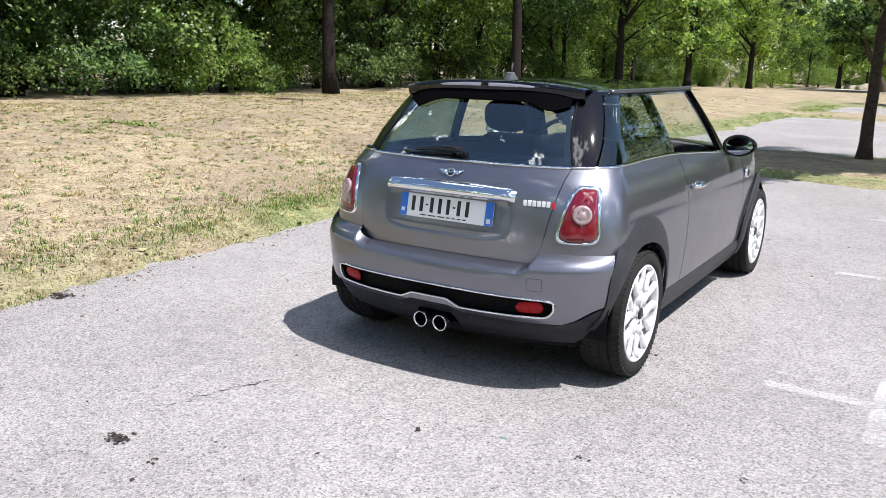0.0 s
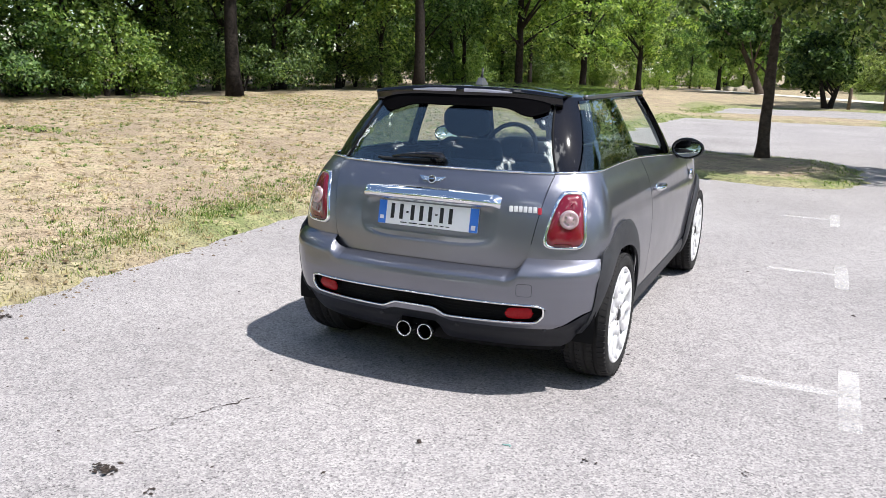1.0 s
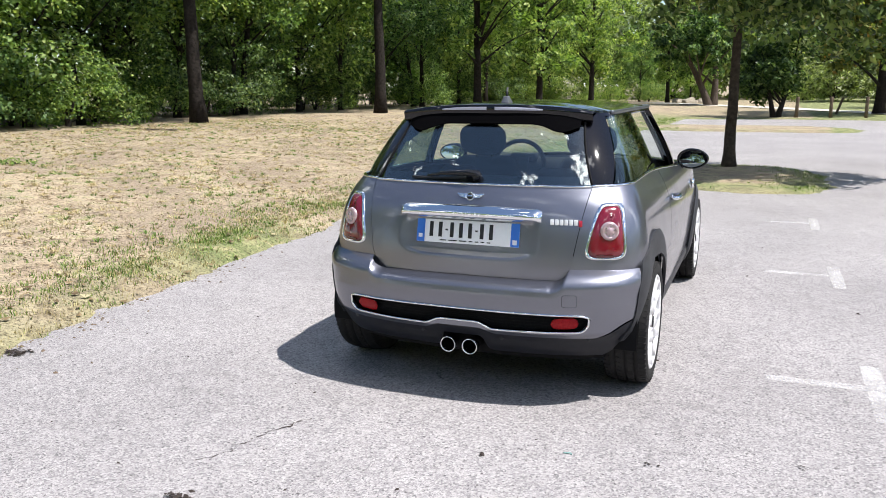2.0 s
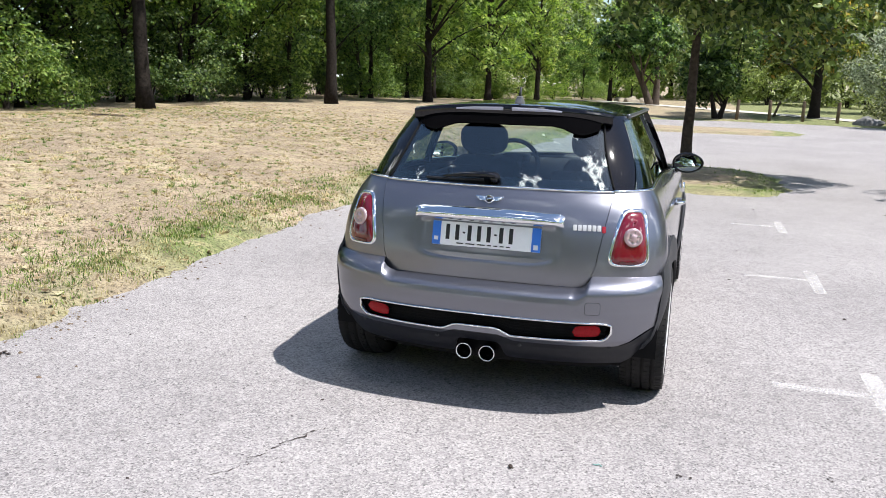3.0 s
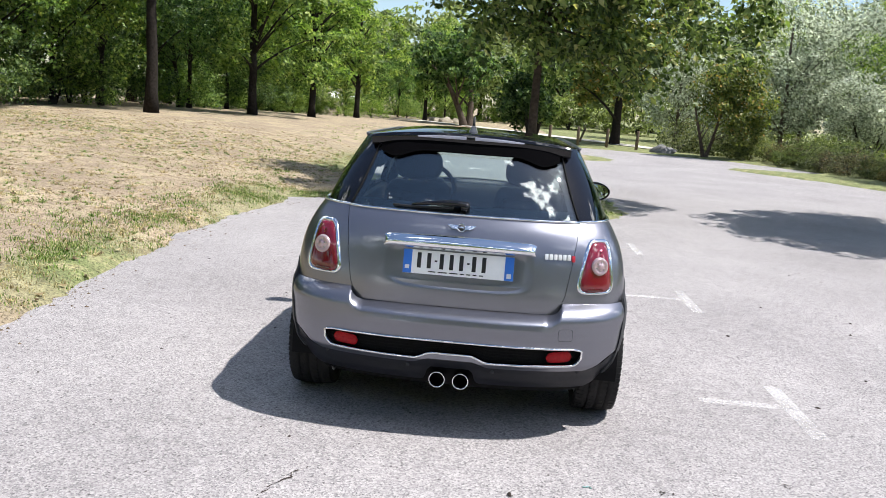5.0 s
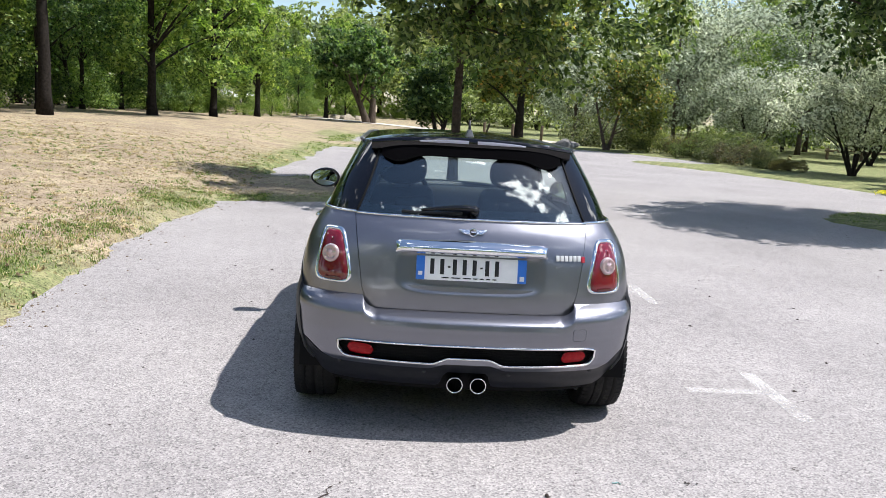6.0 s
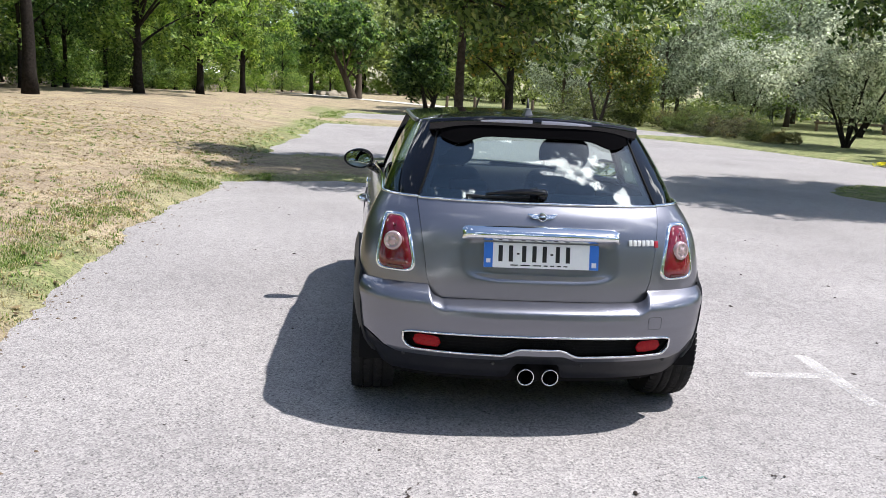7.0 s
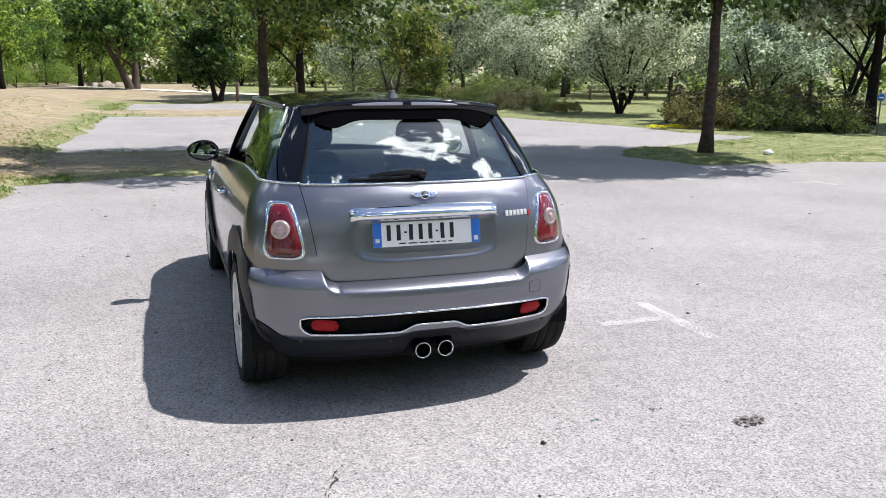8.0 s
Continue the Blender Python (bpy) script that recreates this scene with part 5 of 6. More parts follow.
block(bm, (0.15, 0.13, 0.035), None, 0.015)
part("wheel_boss", bm, DASH, sw)
bm = bmesh.new()
block(bm, (0.24, 0.02, 0.065), pose(0, 1.98, 1.265, 8), 0.01)
part("inner_mirror", bm, DASH, car, "inside rear-view mirror")
for sgn in (1, -1):
    bm = bmesh.new()
    block(bm, (0.05, 1.9, 0.5), pose(sgn * 0.70, 1.45, 0.68), 0.02)
    part("door_lining", bm, DASH, car)

# ---- posts, boulder, rocks, path ----
def wooden_post(x, y, h=0.95, r=0.075):
    v, f = lathe([(-0.25, 0.0), (-0.25, r), (h - 0.03, r * 0.96), (h, r * 0.8), (h + 0.005, 0.0)], 12, "z")
    ob = tagged(new("wooden_post", mesh_of("wooden_post", v, f, WOOD)), "weathered round wooden bollard post in the grass", "post", "posts along the path")
    ob.matrix_basis = pose(x, y, 0.0, random.uniform(-2, 2), random.uniform(-2, 2), random.uniform(0, 90))
    return ob


for x, y in ((2.35, 36.0), (3.75, 36.2), (5.15, 36.3), (6.55, 36.1)):
    wooden_post(x, y)


def rock(x, y, size, mat, label, seed):
    r = np.random.RandomState(seed)
    bm = bmesh.new()
    bmesh.ops.create_icosphere(bm, subdivisions=3, radius=1.0)
    for v in bm.verts:
        d = v.co.normalized()
        n = noise.noise(d * 1.4 + Vector((seed, 0, 0))) * 0.35 + noise.noise(d * 4 + Vector((0, seed, 0))) * 0.10
        v.co = Vector((d.x * size[0], d.y * size[1], max(d.z, -0.35) * size[2])) * (1 + n)
    ob = part("boulder", bm, mat)
    ob.matrix_basis = pose(x, y, 0.15 * size[2], 0, 0, r.uniform(0, 360))
    return tagged(ob, label, "boulder")


rock(7.5, 34.6, (0.62, 0.45, 0.36), STONE, "grey rounded boulder on the grass edge", 3)
for i, (x, y, s) in enumerate(((-5.9, 66.5, 0.55), (-4.9, 66.0, 0.6), (-4.0, 66.4, 0.5), (-3.1, 66.8, 0.4))):
    rock(x, y, (s * 1.3, s, s * 0.7), PALE_STONE, "pale rock in a row beside the path", 10 + i)


def path_strip():
    t = np.linspace(0, 1, 30)
    cx, cy = -9 + 17 * t, 66.5 - 27.5 * t ** 1.25
    V, F = [], []
    for i in range(30):
        V += [(cx[i] - 0.6, cy[i] - 0.9, 0.045), (cx[i] + 0.6, cy[i] + 0.9, 0.045)]
        if i:
            F.append((2 * i - 2, 2 * i - 1, 2 * i + 1, 2 * i))
    for v in range(len(V)):
        x, y, _ = V[v]
        V[v] = (x, y, float(ground_height(np.array([x]), np.array([y]))[0]) + 0.035)
    return tagged(new("path", mesh_of("path", V, F, GRAVEL)), "pale gravel footpath across the lawn", "path", kind="structure")


path_strip()


# leaning stake, rail fence, small round sign, crumpled paper, glass shard, burnt patch
st = wooden_post(4.3, 41.5, 0.9, 0.06)
st.matrix_basis = pose(4.3, 41.5, 0.0, 0, 22, 30)


def rail_fence():
    ob = tagged(new("rail_fence"), "low wooden rail fence on the lawn", "fence")
    for x in (22.4, 24.3, 26.2, 28.1):
        bm = bmesh.new()
        block(bm, (0.12, 0.12, 0.75), pose(x, 38.5, 0.28), 0.01)
        part("post", bm, WOOD, ob)
    for z in (0.52,):
        bm = bmesh.new()
        block(bm, (6.0, 0.06, 0.12), pose(25.2, 38.42, z), 0.01)
        part("rail", bm, WOOD, ob)
    return ob


rail_fence()


def small_sign():
    ob = tagged(new("marker_sign"), "small round blue sign with a white arrow on a post", "sign")
    ob.matrix_basis = pose(16.2, 12.62, 0, 0, 0, -48)
    rail("post", [(0, 0, -0.2), (0, 0, 1.08)], 0.018, WOOD, ob, "", 8)
    face = put("sign_face", mesh_of("sign_face", *lathe([(0.0, 0.0), (-0.004, 0.085), (0.006, 0.088), (0.008, 0.0)], 24, "y"), SIGN_BLUE), ob, "blue round sign face", pose(0, -0.024, 1.02))
    bm = bmesh.new()
    block(bm, (0.09, 0.004, 0.022), pose(-0.008, -0.006, 0))
    block(bm, (0.035, 0.004, 0.035), pose(0.036, -0.006, 0, 0, 45, 0))
    part("arrow", bm, WHITE_INK, face)
    return ob


small_sign()
bm = bmesh.new()
bmesh.ops.create_icosphere(bm, subdivisions=2, radius=0.09)
for v in bm.verts:
    v.co *= 1 + 0.5 * noise.noise(v.co * 22)
    v.co.z *= 0.6
tagged(part("crumpled_paper", bm, PAPER, None, "", False, pose(9.8, 9.15, 0.10)), "white crumpled paper lying on the grass", "paper")
bm = bmesh.new()
for i in range(3):
    block(bm, (0.016, 0.007, 0.003), pose(0.615 + 0.012 * i, -0.42 + 0.006 * (i % 2), 0.003, 8 * i, 5, 50 * i))
pebble = bmesh.new()
bmesh.ops.create_icosphere(pebble, subdivisions=2, radius=0.0095)
for v in pebble.verts:
    v.co *= 1 + 0.35 * noise.noise(v.co * 130)
tagged(part("pebble", pebble, OIL, None, "", True, pose(0.30, -0.56, 0.006)), "small black pebble lying on the asphalt", "pebble")
tagged(part("glass_shard", bm, BOTTLE, None, smooth=False), "clear greenish glass shards on the asphalt", "glass")


def burnt_patch(x, y):
    r = random.Random(9)
    V, F = [], []
    for k in range(26):
        a, q = r.uniform(0, 6.28), r.uniform(0, 1) ** 0.6
        cx, cy, s = x + 0.62 * q * math.cos(a), y + 0.35 * q * math.sin(a), r.uniform(0.05, 0.14)
        b = len(V)
        for i in range(7):
            px, py = cx + s * r.uniform(0.5, 1.2) * math.cos(0.898 * i), cy + s * r.uniform(0.5, 1.2) * math.sin(0.898 * i)
            V.append((px, py, float(ground_height(np.array([px]), np.array([py]))[0]) + 0.012 + 0.0006 * k))
        F.append(tuple(range(b, b + 7)))
    return tagged(new("burnt_patch", mesh_of("burnt_patch", V, F, OIL, False)), "dark burnt patch in the dry grass", "patch", kind="structure")


burnt_patch(-11.1, 10.5)

# ---- trees, bushes, grass ----
def leaves_mesh(name, centres, radii, per, size, mat, seed, droop=0.25, flat=0.75):
    """Many small folded leaves round clump centres. centres (n,3), radii (n,)."""
    r = np.random.RandomState(seed)
    C = np.repeat(np.asarray(centres), per, 0)
    R = np.repeat(np.asarray(radii), per)
    n = len(C)
    d = r.normal(size=(n, 3))
    d /= np.linalg.norm(d, axis=1, keepdims=True)
    d[:, 2] = np.where(r.uniform(0, 1, n) < 0.45, np.abs(d[:, 2]), d[:, 2]) * flat
    P = C + d * (R * r.uniform(0.15, 1.0, n) ** 0.5)[:, None]
    nrm = d * 0.5 + r.normal(size=(n, 3)) * 0.5 + np.array((0.38, -0.12, 0.62))
    nrm /= np.linalg.norm(nrm, axis=1, keepdims=True)
    a = np.cross(nrm, r.normal(size=(n, 3)))
    a /= np.linalg.norm(a, axis=1, keepdims=True)
    b = np.cross(nrm, a)
    s = size * r.uniform(0.6, 1.35, n)[:, None]
    tip = P + a * s - np.array((0, 0, 1)) * s * droop
    V = np.stack([P - a * s * 0.8, P + b * s * 0.55 + nrm * s * 0.12, tip, P - b * s * 0.55 + nrm * s * 0.12], 1).reshape(-1, 3)
    me = bpy.data.meshes.new(name)
    k = np.arange(n) * 4
    me.from_pydata(V.tolist(), [], np.stack([k, k + 1, k + 2, k + 3], 1).tolist())
    me.materials.append(mat)
    return me


def crown_points(r, n, centre, axes, lobes=5, hollow=0.35):
    """Clump centres in an uneven, lobed crown with gaps."""
    lob = r.normal(size=(lobes, 3))
    lob /= np.linalg.norm(lob, axis=1, keepdims=True)
    lob = lob * r.uniform(0.35, 0.7, lobes)[:, None]
    out = []
    while len(out) < n:
        l = lob[r.randint(lobes)]
        d = r.normal(size=3)
        d /= np.linalg.norm(d)
        p = l + d * r.uniform(hollow, 0.62)
        out.append(np.array(centre) + p * np.array(axes))
    return np.array(out)


def limbs_mesh(name, height, girth, targets, seed, mat, lean=(0, 0), fork=0.45, stems=1):
    """One tapered trunk (or several stems from the base) with a flared foot, and limbs that reach for the crown."""
    r = np.random.RandomState(seed)
    verts, faces = [], []

    def add(path, rad, segs):
        v, f = tube(path, rad, segs)
        k = len(verts)
        verts.extend(v)
        faces.extend([tuple(i + k for i in q) for q in f])
    trunks = []
    for s in range(stems):
        a = 6.283 * s / max(stems, 1) + r.uniform(0, 1)
        sp = 0.0 if stems == 1 else (0.28 if stems < 4 else 0.48) * height
        zs = np.linspace(-0.1, height, 12)
        t = np.clip(zs / height, 0, 1)
        bx = lean[0] * t ** 1.3 + sp * t * math.cos(a) + 0.02 * height * np.cumsum(r.normal(size=12)) * 0.12
        by = lean[1] * t ** 1.3 + sp * t * math.sin(a) + 0.02 * height * np.cumsum(r.normal(size=12)) * 0.12
        off = 0 if stems == 1 else girth * 0.7
        path = np.stack([bx - bx[0] + off * math.cos(a), by - by[0] + off * math.sin(a), zs], 1)
        rad = girth * (1 - 0.6 * t) * (1 + 0.28 * np.exp(-zs / (girth * 1.3 + 0.02)))
        add(path, rad, 14)
        trunks.append(path)
    for p in targets:
        path0 = trunks[r.randint(len(trunks))]
        p = np.asarray(p)
        rise = p[2] - 0.75 * math.hypot(p[0] - path0[-1][0], p[1] - path0[-1][1])
        i = int(np.clip(np.clip(rise / height, fork, 0.95) * 11, 1, 11))
        b = path0[i]
        mid = (b + p) / 2 + np.array((0, 0, 0.12 * np.linalg.norm(p - b)))
        tt = np.linspace(0, 1, 6)[:, None]
        path = (1 - tt) ** 2 * b + 2 * tt * (1 - tt) * mid + tt ** 2 * p
        add(path, np.linspace(girth * 0.32, girth * 0.05, 6), 6)
    return mesh_of(name, verts, faces, mat)


def make_tree(name, label, height, girth, centre, axes, clumps, per, leaf, mat, bark, seed, lean=(0, 0), stems=1, limbs=9, fork=0.45, clump=(0.35, 0.65), lobes=6):
    """A tree: an Empty at its foot with a trunk and a crown."""
    r = np.random.RandomState(seed)
    pts = crown_points(r, clumps, centre, axes, lobes)
    ob = tagged(new(name), label, "tree" if name != "bush" else "bush")
    pick = pts[r.choice(len(pts), limbs, replace=False)]
    put("trunk", limbs_mesh("trunk", height, girth, pick, seed, bark, lean, fork, stems), ob)
    put("crown", leaves_mesh("crown", pts, r.uniform(*clump, len(pts)), per, leaf, mat, seed), ob)
    return ob


def make_bush(label, width, height, clumps, per, leaf, mat, seed, ground=0.15, name="bush"):
    r = np.random.RandomState(seed)
    a = r.uniform(0, 6.283, clumps)
    q = np.sqrt(r.uniform(0, 1, clumps))
    top = height * (1 - 0.55 * q ** 2) * (0.75 + 0.3 * np.sin(3 * a + seed))
    z = np.maximum(ground, top * np.sqrt(r.uniform(0.02, 1, clumps)))
    pts = np.stack([width * q * np.cos(a), width * q * np.sin(a), z], 1)
    ob = tagged(new(name), label, "bush")
    pick = pts[r.choice(clumps, 6, replace=False)]
    put("stem", limbs_mesh("stem", height * 0.5, 0.035, pick, seed, BARK_DARK, (0, 0), 0.2, 3), ob)
    put("foliage", leaves_mesh("foliage", pts, r.uniform(0.22, 0.5, clumps) * min(1.0, width / 1.5), per, leaf, mat, seed), ob)
    return ob


def place(ob, x, y, turn=0.0, size=1.0, z=None):
    h = float(ground_height(np.array([x]), np.array([y]))[0]) if z is None else z
    ob.matrix_basis = pose(x, y, h - 0.03, 0, 0, turn) @ Matrix.Diagonal((size, size, size, 1))
    return ob


def again(ob, x, y, turn=0.0, size=1.0):
    c = copy_thing(ob, Matrix())
    return place(c, x, y, turn, size)


# the two trees that stand in the car park's islands
place(make_tree("tree", "young broadleaved tree with slim dark trunk on a grass island", 4.2, 0.105, (0.95, -0.6, 4.15), (3.0, 2.8, 2.2), 340, 92, 0.074, LEAF_OAK, BARK, 11,
                limbs=22, clump=(0.28, 0.52), fork=0.80, lobes=14), 0.67, 11.8)
place(make_tree("tree", "broad-crowned tree with straight brown trunk on a grass strip", 5.2, 0.12, (0.35, 0.1, 4.5), (2.75, 2.7, 1.95), 370, 92, 0.076, LEAF_OAK, BARK, 12,
                limbs=24, clump=(0.30, 0.55), fork=0.60, lobes=14), 8.75, 9.65)
# large trees at the top of the bank
big_a = place(make_tree("tree", "tall tree with thick dark trunk on the bank", 8.5, 0.185, (0.4, 0, 7.3), (3.4, 3.4, 4.9), 230, 64, 0.088, LEAF_BRIGHT, BARK_DARK, 21, limbs=18, fork=0.4), -12.2, 13.5)
again(big_a, -11.2, 21.9, 70, 1.05)
big_b = place(make_tree("tree", "maple with bright sunlit leaves low over the bank", 6.5, 0.17, (0.6, 0, 5.4), (3.3, 3.3, 4.1), 180, 78, 0.098, LEAF_BRIGHT, BARK_DARK, 22, limbs=18, clump=(0.28, 0.55), fork=0.35), -9.8, 28.0)
again(big_b, -8.9, 34.1, 120, 0.95)
again(big_b, -9.6, 49.5, 200, 1.05)
again(big_b, -6.8, 67.0, 20, 1.0)
# thin slanting trees in the wood's edge
thin = place(make_tree("tree", "slim leaning tree at the wood's edge", 5.5, 0.10, (0.8, 0.2, 5.2), (2.6, 2.6, 2.8), 80, 66, 0.080, LEAF_BRIGHT, BARK_DARK, 23, lean=(0.7, 0.5), limbs=12, fork=0.3), -15.2, 6.5)
rr = random.Random(4)
for x, y in ((-15.0, 9.5), (-14.6, 12.0), (-15.4, 16.5), (-14.8, 19), (-14.2, 24.5), (-14.0, 31), (-16.5, 3.5), (-13.2, 39), (-13.6, 46)):
    again(thin, x, y, rr.uniform(0, 360), rr.uniform(0.85, 1.2))
# low-crowned trees along the wood's edge
edge = place(make_tree("tree", "low sunlit tree with hanging leaves at the wood's edge", 4.0, 0.09, (0.3, 0, 3.6), (2.5, 2.5, 2.9), 150, 66, 0.066, LEAF_BRIGHT, BARK_DARK, 26, limbs=10, fork=0.25), -14.6, 10.4)
edge_d = place(make_tree("tree", "low green tree with hanging leaves at the wood's edge", 4.2, 0.10, (0.2, 0, 3.8), (2.7, 2.7, 3.1), 150, 66, 0.066, LEAF, BARK_DARK, 27, limbs=10, fork=0.25), -14.8, 3.4)
for x, y in ((-14.9, 6.8), (-15.6, 14.5), (-14.3, 18.2), (-14.8, 22.5), (-13.8, 26.5), (-13.8, 30.5), (-13.2, 35), (-13.4, 40), (-12.6, 45), (-13, 52), (-11.5, 58), (-12, 64), (-10, 72), (-6, 76)):
    again(rr.choice((edge, edge_d, edge_d)), x + rr.uniform(-0.6, 0.6), y, rr.uniform(0, 360), rr.uniform(0.85, 1.2))
# the thicket
bush_a = place(make_bush("dense green thicket bush at the wood's edge", 2.0, 2.9, 120, 74, 0.050, LEAF, 31), -14.5, 8.0)
bush_b = place(make_bush("dense dark thicket bush at the wood's edge", 2.2, 3.4, 120, 74, 0.053, LEAF_DARK, 32), -14.6, 16.8)
bush_c = place(make_bush("sunlit bright green bush at the wood's edge", 1.7, 2.3, 100, 74, 0.048, LEAF_BRIGHT, 33), -14.2, 11.2)
for k in range(30):
    y = 3 + k * 2.0 + rr.uniform(-0.6, 0.6)
    x = (-14.6 if y < 30 else -13.8) + rr.uniform(-1.2, 0.5) - 0.04 * abs(y - 15)
    again(rr.choice((bush_a, bush_b, bush_b, bush_c)), x, y, rr.uniform(0, 360), rr.uniform(0.75, 1.15))
wood = make_tree("tree", "tall woodland tree in full leaf", 7.0, 0.17, (0, 0, 5.6), (3.2, 3.2, 4.8), 120, 34, 0.16, LEAF, BARK_DARK, 24, limbs=12, fork=0.3, clump=(0.45, 0.85))
wood_d = make_tree("tree", "tall dark woodland tree in full leaf", 8.0, 0.18, (0, 0, 6.0), (3.4, 3.4, 5.4), 120, 34, 0.16, LEAF_DARK, BARK_DARK, 25, limbs=12, fork=0.3, clump=(0.45, 0.85))
place(wood, -18.5, 9)
place(wood_d, -19.5, 14)
for k in range(22):
    y = -1 + k * 3.6 + rr.uniform(-1, 1)
    for row in range(1 + k % 2):
        x = -18.6 - 3.6 * row + rr.uniform(-1, 1)
        again(rr.choice((wood, wood_d, wood_d)), x, y + 1.5 * row, rr.uniform(0, 360), rr.uniform(0.85, 1.3))
# park trees beyond the car park
place(make_tree("tree", "small dark bushy tree beside a post", 1.6, 0.13, (0, 0, 2.7), (2.0, 2.0, 1.9), 120, 90, 0.11, LEAF_DARK, BARK_DARK, 41, limbs=10, stems=2), 1.5, 36.2)
place(make_tree("tree", "two-stemmed tree turning rusty orange", 2.2, 0.09, (0.5, 0, 2.6), (2.0, 1.9, 2.0), 130, 80, 0.08, LEAF_OLIVE, BARK, 42, limbs=12, stems=2), 9.2, 33.6)
place(make_tree("tree", "leaning twin-trunked tree on the lawn", 4.0, 0.28, (-0.5, 0, 4.6), (4.0, 4.0, 3.2), 170, 90, 0.15, LEAF, BARK, 43, lean=(-1.2, 0), limbs=12, stems=2), -2.8, 58.5)
silver = place(make_tree("tree", "silver-leaved poplar in full leaf", 7.5, 0.13, (0, 0, 5.3), (4.4, 4.4, 5.9), 230, 64, 0.115, LEAF_SILVER, BARK, 44, limbs=16, fork=0.25, clump=(0.6, 1.1)), 16.5, 46)
for x, y, s in ((23, 43, 1.1), (29.5, 41, 0.95), (12.0, 54, 0.9), (20, 53, 1.15), (35, 35, 1.0), (42, 30, 0.9), (27, 50, 1.1)):
    again(silver, x, y, rr.uniform(0, 360), s)
willow = place(make_tree("tree", "many-stemmed grey-green tree on the lawn", 2.6, 0.060, (0, 0, 3.3), (3.0, 3.0, 2.3), 190, 80, 0.075, LEAF_SILVER, BARK_DARK, 45, limbs=16, stems=5, fork=0.3), 15.3, 23.6)
again(willow, 25.0, 27.5, 100, 1.1)
again(willow, 21.5, 33.0, 200, 1.0)
again(willow, 17.5, 36.5, 300, 0.9)
dark = place(make_tree("tree", "dark pine-like tree with low crown", 5.0, 0.18, (0, 0, 5.4), (4.2, 4.2, 3.6), 230, 90, 0.13, LEAF_DARK, BARK_DARK, 46, limbs=14, fork=0.3), 19.8, 16.3)
place(make_tree("tree", "twin-stemmed leaning tree beside the bushes", 3.2, 0.09, (0.6, 0, 4.0), (2.6, 2.6, 2.0), 130, 90, 0.11, LEAF_SILVER, BARK_DARK, 47, lean=(0.8, 0), limbs=10, stems=2), 18.8, 16.5)
place(make_tree("tree", "oak with olive leaves behind the car park", 5.0, 0.26, (0, 0, 5.2), (4.6, 4.6, 3.9), 260, 90, 0.13, LEAF_OLIVE, BARK_DARK, 48, limbs=16, fork=0.3), 6.2, 41.5)
# distant trees, their haze painted into the leaf colour
far_tree = place(make_tree("tree", "distant broadleaved park tree with haze in its leaf colour", 6.0, 0.24, (0, 0, 6.2), (6.0, 6.0, 7.2), 130, 34, 0.30, LEAF_HAZED, BARK_DARK, 49, limbs=10, fork=0.3, clump=(0.8, 1.4)), -14, 88)
# the ten with y under 15 are unseen, added to enclose and be reflected
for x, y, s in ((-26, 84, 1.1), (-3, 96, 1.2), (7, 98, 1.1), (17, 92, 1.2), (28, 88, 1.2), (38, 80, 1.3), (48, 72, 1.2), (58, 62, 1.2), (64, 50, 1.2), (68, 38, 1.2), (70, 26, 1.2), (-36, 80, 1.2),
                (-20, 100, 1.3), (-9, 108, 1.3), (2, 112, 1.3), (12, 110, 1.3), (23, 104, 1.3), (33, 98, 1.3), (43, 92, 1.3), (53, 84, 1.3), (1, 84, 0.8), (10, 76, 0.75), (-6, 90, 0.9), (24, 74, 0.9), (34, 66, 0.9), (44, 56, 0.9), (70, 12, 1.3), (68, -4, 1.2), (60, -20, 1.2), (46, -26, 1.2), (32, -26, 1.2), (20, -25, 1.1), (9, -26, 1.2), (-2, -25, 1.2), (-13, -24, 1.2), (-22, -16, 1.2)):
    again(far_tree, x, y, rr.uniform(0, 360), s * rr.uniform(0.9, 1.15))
for x, y, s in ((24, 47, 1.3), (31, 46, 1.4), (19.5, 41.5, 1.1), (37, 41, 1.5), (46, 36, 1.6), (52, 28, 1.6)):
    again(edge, x, y, rr.uniform(0, 360), s)
# far bushes in the same haze-paled leaf colour
far_bush = make_bush("green bush far across the lawn, paled by haze in its colour", 1.9, 2.5, 90, 50, 0.075, LEAF_HAZED, 34)
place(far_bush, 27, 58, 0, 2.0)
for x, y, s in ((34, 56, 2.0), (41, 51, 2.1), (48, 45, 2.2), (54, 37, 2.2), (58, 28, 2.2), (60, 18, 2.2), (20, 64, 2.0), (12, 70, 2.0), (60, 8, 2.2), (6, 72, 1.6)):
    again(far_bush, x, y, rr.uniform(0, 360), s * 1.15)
# shrubs along the far edge of the car park
shrub = place(make_bush("clipped-looking grey-green shrub along the grass edge", 1.7, 1.75, 110, 56, 0.056, LEAF_RUST, 51, name="bush"), 12.6, 31.5, 0, 0.75)
shrub_g = place(make_bush("low green shrub along the grass edge", 1.5, 1.5, 100, 56, 0.056, LEAF_SHRUB, 52), 14.2, 29.8, 0, 0.8)
